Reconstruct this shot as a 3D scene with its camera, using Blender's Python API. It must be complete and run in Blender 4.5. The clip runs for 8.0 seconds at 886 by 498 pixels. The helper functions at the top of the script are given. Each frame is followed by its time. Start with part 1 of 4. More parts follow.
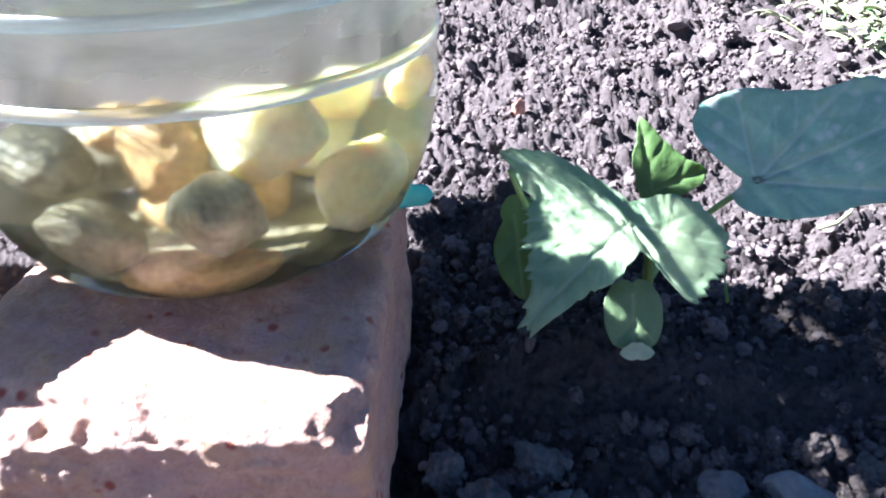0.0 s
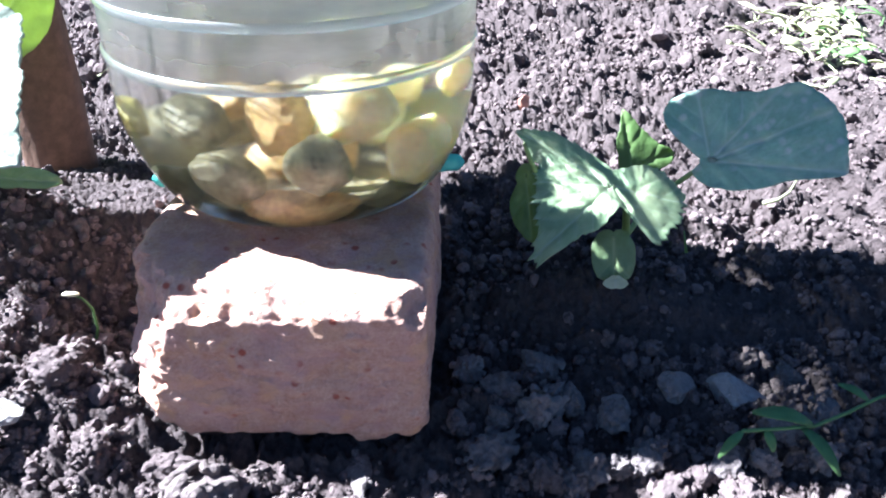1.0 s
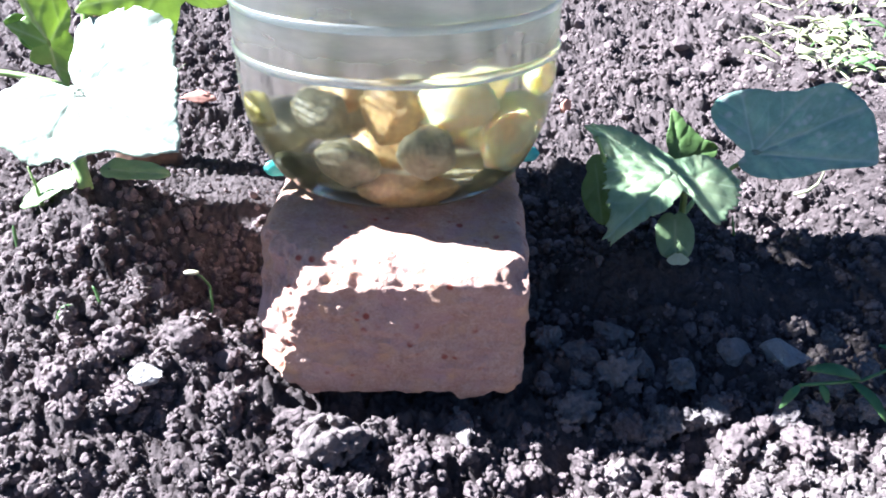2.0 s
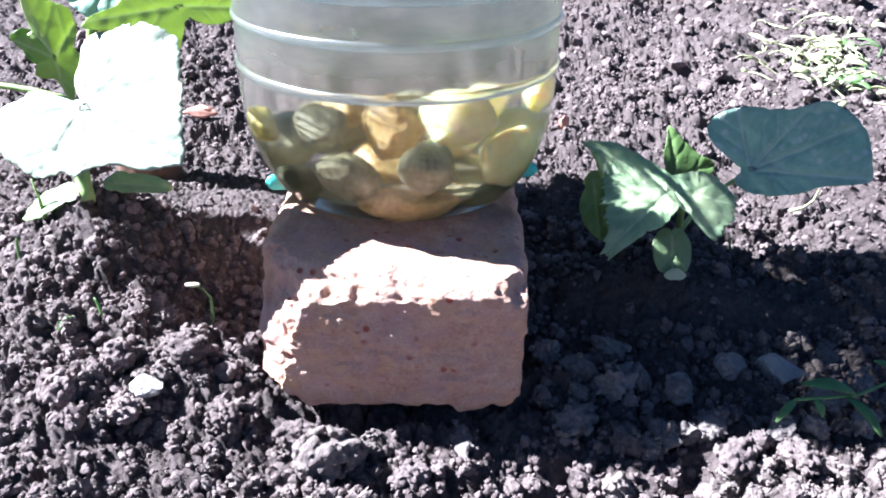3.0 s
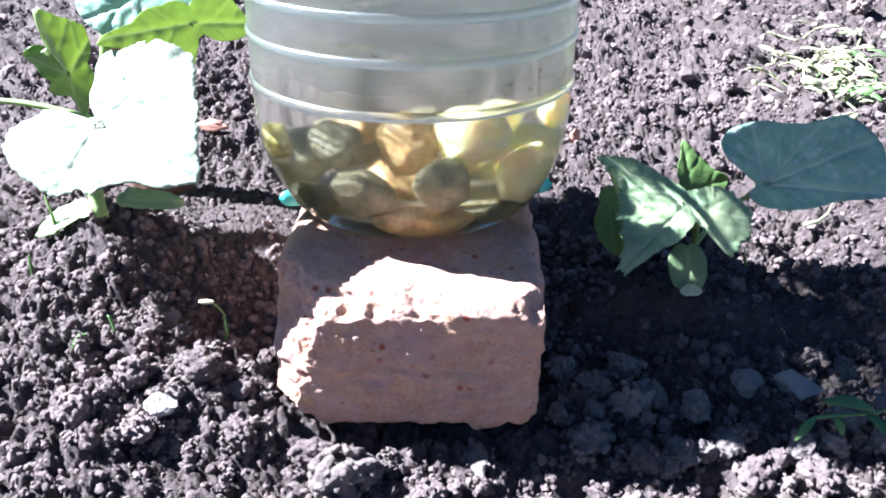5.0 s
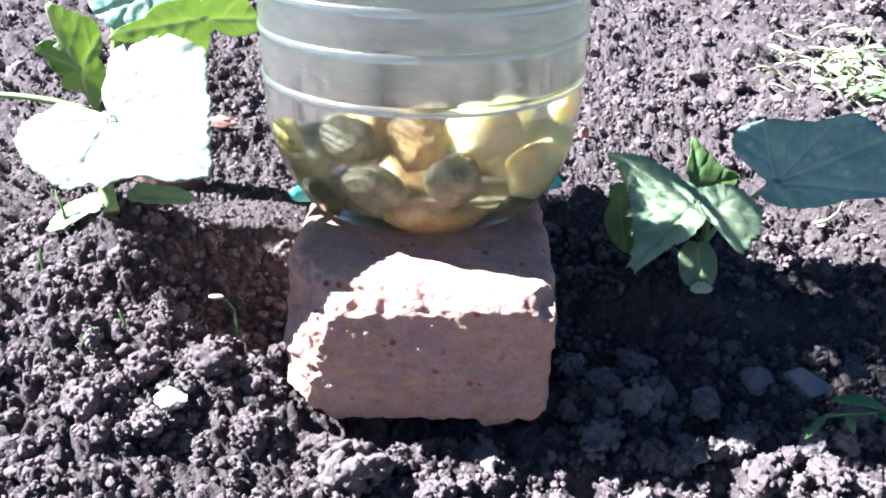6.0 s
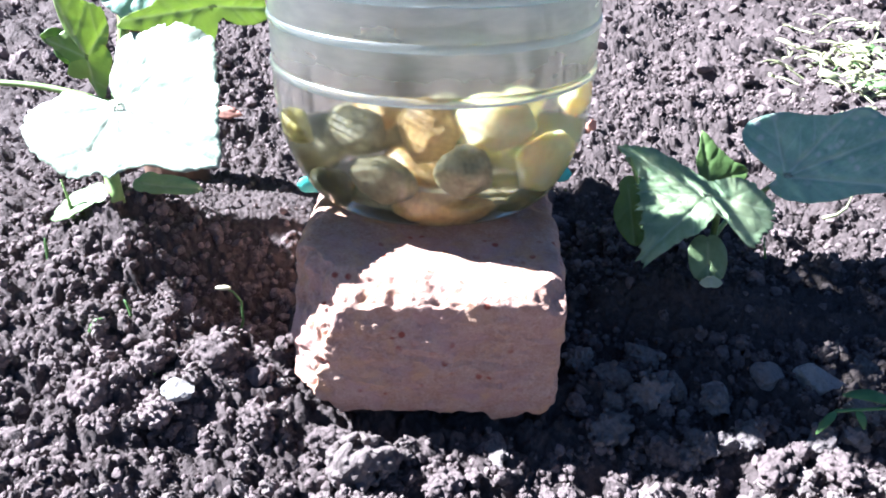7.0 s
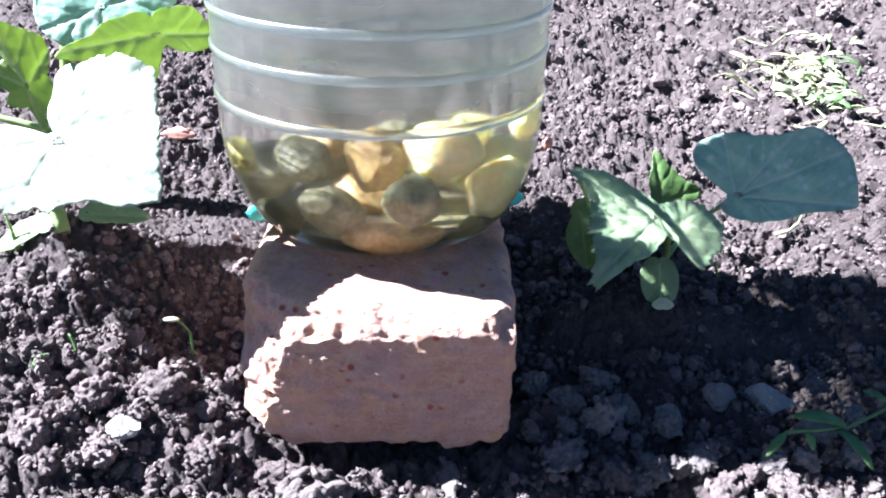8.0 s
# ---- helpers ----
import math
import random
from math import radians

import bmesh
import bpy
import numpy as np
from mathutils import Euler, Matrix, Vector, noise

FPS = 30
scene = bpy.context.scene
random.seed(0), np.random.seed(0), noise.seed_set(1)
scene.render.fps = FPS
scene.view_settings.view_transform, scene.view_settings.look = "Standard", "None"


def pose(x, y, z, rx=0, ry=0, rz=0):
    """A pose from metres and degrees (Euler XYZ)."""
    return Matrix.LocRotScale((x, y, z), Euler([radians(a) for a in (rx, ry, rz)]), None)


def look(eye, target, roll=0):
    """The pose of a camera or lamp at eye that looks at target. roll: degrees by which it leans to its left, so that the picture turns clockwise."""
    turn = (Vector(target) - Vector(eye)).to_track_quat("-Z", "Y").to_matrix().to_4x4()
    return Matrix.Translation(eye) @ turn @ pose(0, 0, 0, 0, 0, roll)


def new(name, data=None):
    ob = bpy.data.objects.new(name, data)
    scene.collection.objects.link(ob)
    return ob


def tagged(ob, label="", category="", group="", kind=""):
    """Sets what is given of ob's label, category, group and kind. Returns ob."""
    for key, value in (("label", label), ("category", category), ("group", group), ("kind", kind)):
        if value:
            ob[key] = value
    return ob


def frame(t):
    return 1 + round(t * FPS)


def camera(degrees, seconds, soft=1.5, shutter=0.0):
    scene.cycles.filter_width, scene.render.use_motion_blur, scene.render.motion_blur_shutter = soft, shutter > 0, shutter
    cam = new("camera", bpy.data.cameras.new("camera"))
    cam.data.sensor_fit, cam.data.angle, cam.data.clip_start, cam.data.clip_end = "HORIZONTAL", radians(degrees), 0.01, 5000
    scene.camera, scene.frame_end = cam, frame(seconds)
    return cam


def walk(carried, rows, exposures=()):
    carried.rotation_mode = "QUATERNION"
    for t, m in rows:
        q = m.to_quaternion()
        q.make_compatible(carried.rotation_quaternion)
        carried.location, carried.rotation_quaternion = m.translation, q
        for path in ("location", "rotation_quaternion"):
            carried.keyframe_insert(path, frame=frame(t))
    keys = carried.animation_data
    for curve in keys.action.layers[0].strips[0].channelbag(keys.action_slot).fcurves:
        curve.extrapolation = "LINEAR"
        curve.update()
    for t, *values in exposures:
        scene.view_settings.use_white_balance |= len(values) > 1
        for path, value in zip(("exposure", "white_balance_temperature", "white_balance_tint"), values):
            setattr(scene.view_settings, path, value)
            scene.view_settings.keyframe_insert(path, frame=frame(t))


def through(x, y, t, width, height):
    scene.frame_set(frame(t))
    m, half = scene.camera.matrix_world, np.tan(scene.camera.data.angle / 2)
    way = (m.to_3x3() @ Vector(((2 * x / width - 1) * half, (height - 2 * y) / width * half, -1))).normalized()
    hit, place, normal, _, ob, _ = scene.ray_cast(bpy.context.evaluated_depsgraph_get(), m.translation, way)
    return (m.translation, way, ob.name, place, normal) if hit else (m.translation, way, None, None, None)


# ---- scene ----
cam = camera(57.6, 8.0, 1.8, 0.3)
PATH = [
    (0.0, (0.0005, -0.0004, 0.2006), (-0.0137, 0.8609, -0.3072), -1.69),
    (0.5, (-0.0024, -0.0567, 0.22), (-0.0276, 0.7989, -0.297), -0.47),
    (0.8, (-0.008, -0.0789, 0.2259), (-0.0279, 0.7805, -0.285), 0.28),
    (1.0, (-0.0182, -0.0917, 0.2289), (-0.015, 0.7698, -0.2788), 0.47),
    (1.3, (-0.0446, -0.1122, 0.2285), (-0.0242, 0.7494, -0.279), 0.35),
    (1.5, (-0.058, -0.1222, 0.2315), (-0.0403, 0.7474, -0.262), 0.07),
    (1.7, (-0.0681, -0.1309, 0.235), (-0.0467, 0.7395, -0.2568), 0.44),
    (2.8, (-0.07, -0.1419, 0.2348), (-0.0438, 0.7366, -0.2422), 1.09),
    (3.0, (-0.0703, -0.1415, 0.2363), (-0.0431, 0.739, -0.2369), 1.19),
    (3.5, (-0.0705, -0.141, 0.2353), (-0.0438, 0.7432, -0.2311), 1.07),
    (4.0, (-0.0722, -0.1402, 0.2348), (-0.0504, 0.7441, -0.2316), 0.87),
    (4.5, (-0.0733, -0.1378, 0.2382), (-0.0482, 0.7495, -0.2223), 1.03),
    (4.7, (-0.0746, -0.1378, 0.2385), (-0.0507, 0.748, -0.2251), 1.01),
    (5.8, (-0.0774, -0.1381, 0.2377), (-0.0569, 0.7481, -0.2252), 0.84),
    (6.0, (-0.0787, -0.1387, 0.2367), (-0.0615, 0.7472, -0.2268), 1.06),
    (6.5, (-0.0795, -0.1359, 0.237), (-0.0591, 0.7466, -0.2329), 1.22),
    (7.0, (-0.0829, -0.1363, 0.2348), (-0.0657, 0.7457, -0.2362), 1.44),
    (7.5, (-0.0797, -0.1296, 0.2391), (-0.0415, 0.7509, -0.2334), 1.7),
    (8.0, (-0.0728, -0.129, 0.2436), (-0.0206, 0.7547, -0.2215), 1.57),
]
walk(cam, [(t, look(eye, target, lean)) for t, eye, target, lean in PATH], exposures=[(0.0, 3.28, 5420, 10), (0.5, 3.27, 5420, 10), (1.0, 3.14, 5420, 10), (1.6, 3.05, 5450, 10), (3.0, 2.92, 5480, 10)])


# ---- light ----
SUN_EL, SUN_AZ = 43.0, 10.0
TO_SUN = Vector((-math.cos(radians(SUN_AZ)) * math.cos(radians(SUN_EL)), math.sin(radians(SUN_AZ)) * math.cos(radians(SUN_EL)), math.sin(radians(SUN_EL))))
world = bpy.data.worlds.new("sky")
scene.world = world
world.use_nodes = True
_n = world.node_tree.nodes
_sky = _n.new("ShaderNodeTexSky")
_sky.sky_type, _sky.sun_disc = "NISHITA", False
_sky.ozone_density, _sky.dust_density = 7.0, 0.3
_sky.sun_elevation = radians(SUN_EL)
_sky.sun_rotation = math.atan2(TO_SUN.x, TO_SUN.y)
world.node_tree.links.new(_sky.outputs[0], _n["Background"].inputs[0])
_n["Background"].inputs[1].default_value = 0.0132
sun = new("sun", bpy.data.lights.new("sun", "SUN"))
sun.data.energy, sun.data.angle, sun.data.color = 5.0, radians(0.6), (1.0, 0.96, 0.92)
sun.matrix_world = look((0, 0, 0), -TO_SUN)
sun.data.cycles.is_caustics_light = True


# ---- noise on arrays ----
def hash3(i, j, k, seed=0):
    n = (np.asarray(i, np.int64) * 374761393 + np.asarray(j, np.int64) * 668265263 + np.asarray(k, np.int64) * 2147483647 + seed * 144665) & 0x7FFFFFFF
    n = ((n ^ (n >> 13)) * 1274126177) & 0x7FFFFFFF
    n = ((n ^ (n >> 16)) * 668265263) & 0x7FFFFFFF
    n = n ^ (n >> 15)
    return (n & 0xFFFFF) / float(0xFFFFF)


def vnoise(p, seed=0):
    """Smooth value noise, -1 to 1, of points (N, 3)."""
    b = np.floor(p).astype(np.int64)
    f = p - b
    w = f * f * f * (f * (f * 6 - 15) + 10)
    out = 0
    for a in (0, 1):
        for c in (0, 1):
            for d in (0, 1):
                k = np.where(a, w[:, 0], 1 - w[:, 0]) * np.where(c, w[:, 1], 1 - w[:, 1]) * np.where(d, w[:, 2], 1 - w[:, 2])
                out = out + k * hash3(b[:, 0] + a, b[:, 1] + c, b[:, 2] + d, seed)
    return out * 2 - 1


def fbm(p, octaves=4, seed=0, gain=0.5):
    total, amp = 0, 1.0
    for o in range(octaves):
        total = total + amp * vnoise(p * (2.03 ** o) + o * 17.3, seed + o)
        amp *= gain
    return total


def clumps(x, y, seed=0):
    """Domes on a jittered grid: height 0 to 1 of the nearest lump, per point."""
    i, j = np.floor(x).astype(np.int64), np.floor(y).astype(np.int64)
    best = np.zeros_like(x)
    for a in (-1, 0, 1):
        for c in (-1, 0, 1):
            px = i + a + hash3(i + a, j + c, 1, seed)
            py = j + c + hash3(i + a, j + c, 2, seed)
            r = 0.35 + 0.45 * hash3(i + a, j + c, 3, seed)
            h = 0.3 + 0.7 * hash3(i + a, j + c, 4, seed)
            q = 1 - ((x - px) ** 2 + (y - py) ** 2) / r ** 2
            best = np.maximum(best, h * np.sqrt(np.clip(q, 0, None)))
    return best


# ---- materials ----
def nodes(name):
    m = bpy.data.materials.new(name)
    m.use_nodes = True
    t = m.node_tree
    return m, t, t.nodes["Principled BSDF"]


def add(t, kind, **inputs):
    n = t.nodes.new(kind)
    for key, value in inputs.items():
        n.inputs[key.replace("_", " ")].default_value = value
    return n


def ramp(t, source, *stops):
    r = t.nodes.new("ShaderNodeValToRGB")
    e = r.color_ramp.elements
    while len(e) < len(stops):
        e.new(0.5)
    for k, (at, c) in zip(e, stops):
        k.position, k.color = at, (*c, 1)
    t.links.new(source, r.inputs[0])
    return r.outputs[0]


def mix(t, fac, a, b, mode="MIX"):
    n = t.nodes.new("ShaderNodeMix")
    n.data_type, n.blend_type = "RGBA", mode
    for sock, v in ((n.inputs[0], fac), (n.inputs[6], a), (n.inputs[7], b)):
        if isinstance(v, (int, float)):
            sock.default_value = v
        elif isinstance(v, tuple):
            sock.default_value = (*v, 1)
        else:
            t.links.new(v, sock)
    return n.outputs[2]


def tex(t, scale, detail=4, rough=0.55, coord="Object", dist=0.0):
    c = t.nodes.new("ShaderNodeTexCoord")
    n = add(t, "ShaderNodeTexNoise", Scale=scale, Detail=detail, Roughness=rough, Distortion=dist)
    t.links.new(c.outputs[coord], n.inputs["Vector"])
    return n.outputs["Fac"]


def bump(t, bsdf, height, distance, strength=1.0, under=None):
    b = add(t, "ShaderNodeBump", Strength=strength, Distance=distance)
    t.links.new(height, b.inputs["Height"])
    if under:
        t.links.new(under, b.inputs["Normal"])
    t.links.new(b.outputs[0], bsdf.inputs["Normal"])
    return b.outputs[0]


def soil_material(name, dark, light, rough=0.92, seed=0.0):
    m, t, b = nodes(name)
    big, fine = tex(t, 22 + seed, 4), tex(t, 420, 6, 0.65)
    c = ramp(t, big, (0.35, dark), (0.68, light))
    c = mix(t, 0.55, c, ramp(t, fine, (0.3, tuple(v * 0.45 for v in dark)), (0.7, tuple(v * 1.25 for v in light))))
    geo = t.nodes.new("ShaderNodeNewGeometry")
    c = mix(t, 0.35, c, ramp(t, geo.outputs["Random Per Island"], (0.0, tuple(v * 0.6 for v in dark)), (0.7, light), (1.0, tuple(v * 1.5 for v in light))))
    t.links.new(c, b.inputs["Base Color"])
    b.inputs["Roughness"].default_value = rough
    b.inputs["Specular IOR Level"].default_value = 0.35
    n1 = bump(t, b, tex(t, 800, 7, 0.75), 0.0011, 1.0)
    bump(t, b, tex(t, 220, 5, 0.65), 0.003, 0.9, n1)
    return m


# Ground kept darker and dried clods brighter, for shaded gaps and sunlit tops.
SOIL = soil_material("dark_soil", (0.036, 0.0275, 0.027), (0.112, 0.087, 0.085))
CLOD = soil_material("dried_lit_clod", (0.07, 0.054, 0.053), (0.225, 0.175, 0.172), seed=7)
MID = soil_material("grey_clod", (0.15, 0.128, 0.124), (0.29, 0.25, 0.242), seed=5)
# Lit copy of the clod soil: sunlight is put into the brighter colour.
SUNLIT = soil_material("sunlit_clod", (0.1, 0.08, 0.076), (0.25, 0.205, 0.195), seed=6)
PALE = soil_material("pale_clod", (0.24, 0.22, 0.213), (0.4, 0.375, 0.362), seed=3)


def brick_material():
    m, t, b = nodes("weathered_pink_brick")
    big, mid, fine = tex(t, 28, 5), tex(t, 130, 5, 0.6), tex(t, 700, 5, 0.7)
    c = ramp(t, big, (0.3, (0.47, 0.21, 0.14)), (0.52, (0.6, 0.315, 0.24)), (0.72, (0.68, 0.43, 0.36)))
    c = mix(t, 0.45, c, ramp(t, mid, (0.3, (0.37, 0.15, 0.08)), (0.65, (0.68, 0.49, 0.39))))
    c = mix(t, 0.35, c, ramp(t, fine, (0.3, (0.22, 0.11, 0.07)), (0.7, (0.66, 0.53, 0.45))))
    c = mix(t, ramp(t, tex(t, 48, 4, 0.6, dist=0.8), (0.46, (0, 0, 0)), (0.66, (0.6,) * 3)), c, (0.5, 0.3, 0.29))
    c = mix(t, ramp(t, tex(t, 75, 3, 0.5, dist=0.5), (0.52, (0, 0, 0)), (0.7, (0.7,) * 3)), c, (0.62, 0.36, 0.2))
    co = t.nodes.new("ShaderNodeTexCoord")
    v = add(t, "ShaderNodeTexVoronoi", Scale=150.0)
    t.links.new(co.outputs["Object"], v.inputs["Vector"])
    spots = ramp(t, v.outputs["Distance"], (0.16, (1, 1, 1)), (0.3, (0, 0, 0)))
    few = ramp(t, tex(t, 60, 2), (0.52, (0, 0, 0)), (0.62, (1, 1, 1)))
    c = mix(t, mix(t, 1.0, spots, few, "MULTIPLY"), c, (0.34, 0.085, 0.055))
    t.links.new(c, b.inputs["Base Color"])
    b.inputs["Roughness"].default_value = 0.9
    n1 = bump(t, b, fine, 0.0012, 0.9)
    bump(t, b, mid, 0.0026, 0.8, n1)
    return m


BRICK = brick_material()


def leaf_material(name, face, vein, through, rough=0.42, pale=0.0, patch=(0.3, 0.36, 0.2), gloss=0.5, thin=0.35, speckle=0.0):
    """Leaf tissue: veins from the mesh's own vein attribute, light passing through."""
    m, t, b = nodes(name)
    at = t.nodes.new("ShaderNodeAttribute")
    at.attribute_name = "vein"
    big, fine = tex(t, 45, 3), tex(t, 320, 5, 0.6)
    c = ramp(t, big, (0.3, tuple(v * 0.8 for v in face)), (0.7, tuple(min(1, v * 1.2) for v in face)))
    c = mix(t, 0.3, c, ramp(t, fine, (0.3, tuple(v * 0.6 for v in face)), (0.7, tuple(min(1, v * 1.6) for v in face))))
    if pale:
        c = mix(t, ramp(t, tex(t, 38, 3, 0.6, dist=0.6), (0.5, (0, 0, 0)), (0.68, (pale,) * 3)), c, patch)
    if speckle:
        co = t.nodes.new("ShaderNodeTexCoord")
        vo = add(t, "ShaderNodeTexVoronoi", Scale=170.0)
        t.links.new(co.outputs["Object"], vo.inputs["Vector"])
        dots = ramp(t, vo.outputs["Distance"], (0.2, (1, 1, 1)), (0.42, (0, 0, 0)))
        some = ramp(t, tex(t, 70, 3), (0.44, (0, 0, 0)), (0.58, (speckle,) * 3))
        c = mix(t, mix(t, 1.0, dots, some, "MULTIPLY"), c, (0.7, 0.76, 0.74))
    c = mix(t, at.outputs["Fac"], c, vein)
    t.links.new(c, b.inputs["Base Color"])
    b.inputs["Roughness"].default_value = rough
    b.inputs["Specular IOR Level"].default_value = gloss
    n1 = bump(t, b, fine, 0.0004, 0.6)
    bump(t, b, tex(t, 110, 3), 0.0016, 0.5, n1)
    tr = t.nodes.new("ShaderNodeBsdfTranslucent")
    t.links.new(mix(t, 0.5, mix(t, at.outputs["Fac"], through, vein), through), tr.inputs[0])
    ms = t.nodes.new("ShaderNodeMixShader")
    ms.inputs[0].default_value = thin
    t.links.new(b.outputs[0], ms.inputs[1])
    t.links.new(tr.outputs[0], ms.inputs[2])
    t.links.new(ms.outputs[0], t.nodes["Material Output"].inputs[0])
    return m


# Pale face and patches also put light focused through the bottle into the colour.
LEAF = leaf_material("cucumber_leaf", (0.28, 0.4, 0.24), (0.48, 0.58, 0.38), (0.3, 0.45, 0.08), pale=0.55, patch=(0.6, 0.66, 0.4))
# Bluish tint of skylit shade is put into the face and patches.
LEAF_SKY_TINT = leaf_material("sky_tinted_leaf", (0.34, 0.56, 0.44), (0.56, 0.7, 0.62), (0.2, 0.35, 0.08), rough=0.38, gloss=0.9, pale=0.35, patch=(0.56, 0.66, 0.63), speckle=1.0)
LEAF_GLARE = leaf_material("waxy_leaf", (0.22, 0.27, 0.2), (0.36, 0.4, 0.32), (0.3, 0.45, 0.1), rough=0.5, gloss=1.0, thin=0.12)
# Nearly opaque, so that the added unseen leaf casts a dark shadow.
LEAF_OPAQUE = leaf_material("opaque_shadow_leaf", (0.16, 0.23, 0.12), (0.3, 0.36, 0.22), (0.1, 0.16, 0.04), thin=0.03)
LEAF_YOUNG = leaf_material("young_leaf", (0.27, 0.4, 0.13), (0.52, 0.6, 0.34), (0.5, 0.62, 0.15), thin=0.42)
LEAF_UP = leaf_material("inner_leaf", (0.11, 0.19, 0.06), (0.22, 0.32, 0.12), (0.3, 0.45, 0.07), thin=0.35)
LEAF_COT = leaf_material("cotyledon", (0.27, 0.37, 0.19), (0.36, 0.44, 0.25), (0.3, 0.45, 0.05))
LEAF_BUD = leaf_material("seed_leaf", (0.22, 0.31, 0.16), (0.42, 0.48, 0.24), (0.42, 0.5, 0.08))


def plain(name, colour, rough=0.6, scale=200, spread=0.3, depth=0.0004, metal=0.0):
    m, t, b = nodes(name)
    n = tex(t, scale, 5, 0.6)
    big = tex(t, scale * 0.12, 3)
    c = ramp(t, n, (0.3, tuple(v * (1 - spread) for v in colour)), (0.7, tuple(min(1, v * (1 + spread)) for v in colour)))
    c = mix(t, 0.4, c, ramp(t, big, (0.35, tuple(v * (1 - spread) for v in colour)), (0.65, tuple(min(1, v * (1 + spread)) for v in colour))))
    t.links.new(c, b.inputs["Base Color"])
    b.inputs["Roughness"].default_value = rough
    b.inputs["Metallic"].default_value = metal
    bump(t, b, n, depth, 0.6)
    return m


STAKE = plain("rusty_stake", (0.14, 0.078, 0.05), 0.75, 160, 0.45, 0.0008)
STEM = plain("green_stem", (0.2, 0.3, 0.09), 0.5)
GRASS = plain("dry_weed", (0.33, 0.35, 0.19), 0.7, 150, 0.35)
WEED = plain("green_weed", (0.1, 0.2, 0.06), 0.55, 150, 0.3)
CHIP = plain("terracotta_chip", (0.5, 0.25, 0.19), 0.8, 300, 0.3)
TEAL = plain("teal_plastic", (0.1, 0.52, 0.46), 0.3, 120, 0.15)
CAP = plain("blue_cap", (0.06, 0.16, 0.5), 0.35, 120, 0.1)


def stone_material(name, low, high, glow=0.0):
    m, t, b = nodes(name)
    c = ramp(t, tex(t, 55, 5, 0.6, dist=0.8), (0.3, low), (0.68, high))
    c = mix(t, 0.25, c, ramp(t, tex(t, 400, 4), (0.35, tuple(v * 0.5 for v in low)), (0.65, high)))
    t.links.new(c, b.inputs["Base Color"])
    b.inputs["Roughness"].default_value = 0.5
    b.inputs["Subsurface Weight"].default_value = glow
    b.inputs["Subsurface Radius"].default_value = (1.0, 0.75, 0.3)
    b.inputs["Subsurface Scale"].default_value = 0.009
    bump(t, b, tex(t, 260, 5), 0.0008, 0.5)
    return m


# Near-white yellow also stands in for sunlight focused inside the bottle.
YELLOW = stone_material("yellow_stone", (0.97, 0.78, 0.36), (1.0, 0.92, 0.6), 0.9)
BROWN = stone_material("brown_stone", (0.3, 0.17, 0.06), (0.9, 0.62, 0.28), 0.5)
OLIVE = stone_material("olive_yellow_stone", (0.3, 0.26, 0.06), (0.66, 0.56, 0.18), 0.4)
# Dark colour stands in for shaded ground refracted at the bottle's lower edge.
DIM_EDGE = stone_material("dim_edge_stone", (0.03, 0.034, 0.02), (0.15, 0.15, 0.075), 0.1)
GREY = stone_material("olive_grey_stone", (0.1, 0.092, 0.055), (0.54, 0.48, 0.31), 0.25)


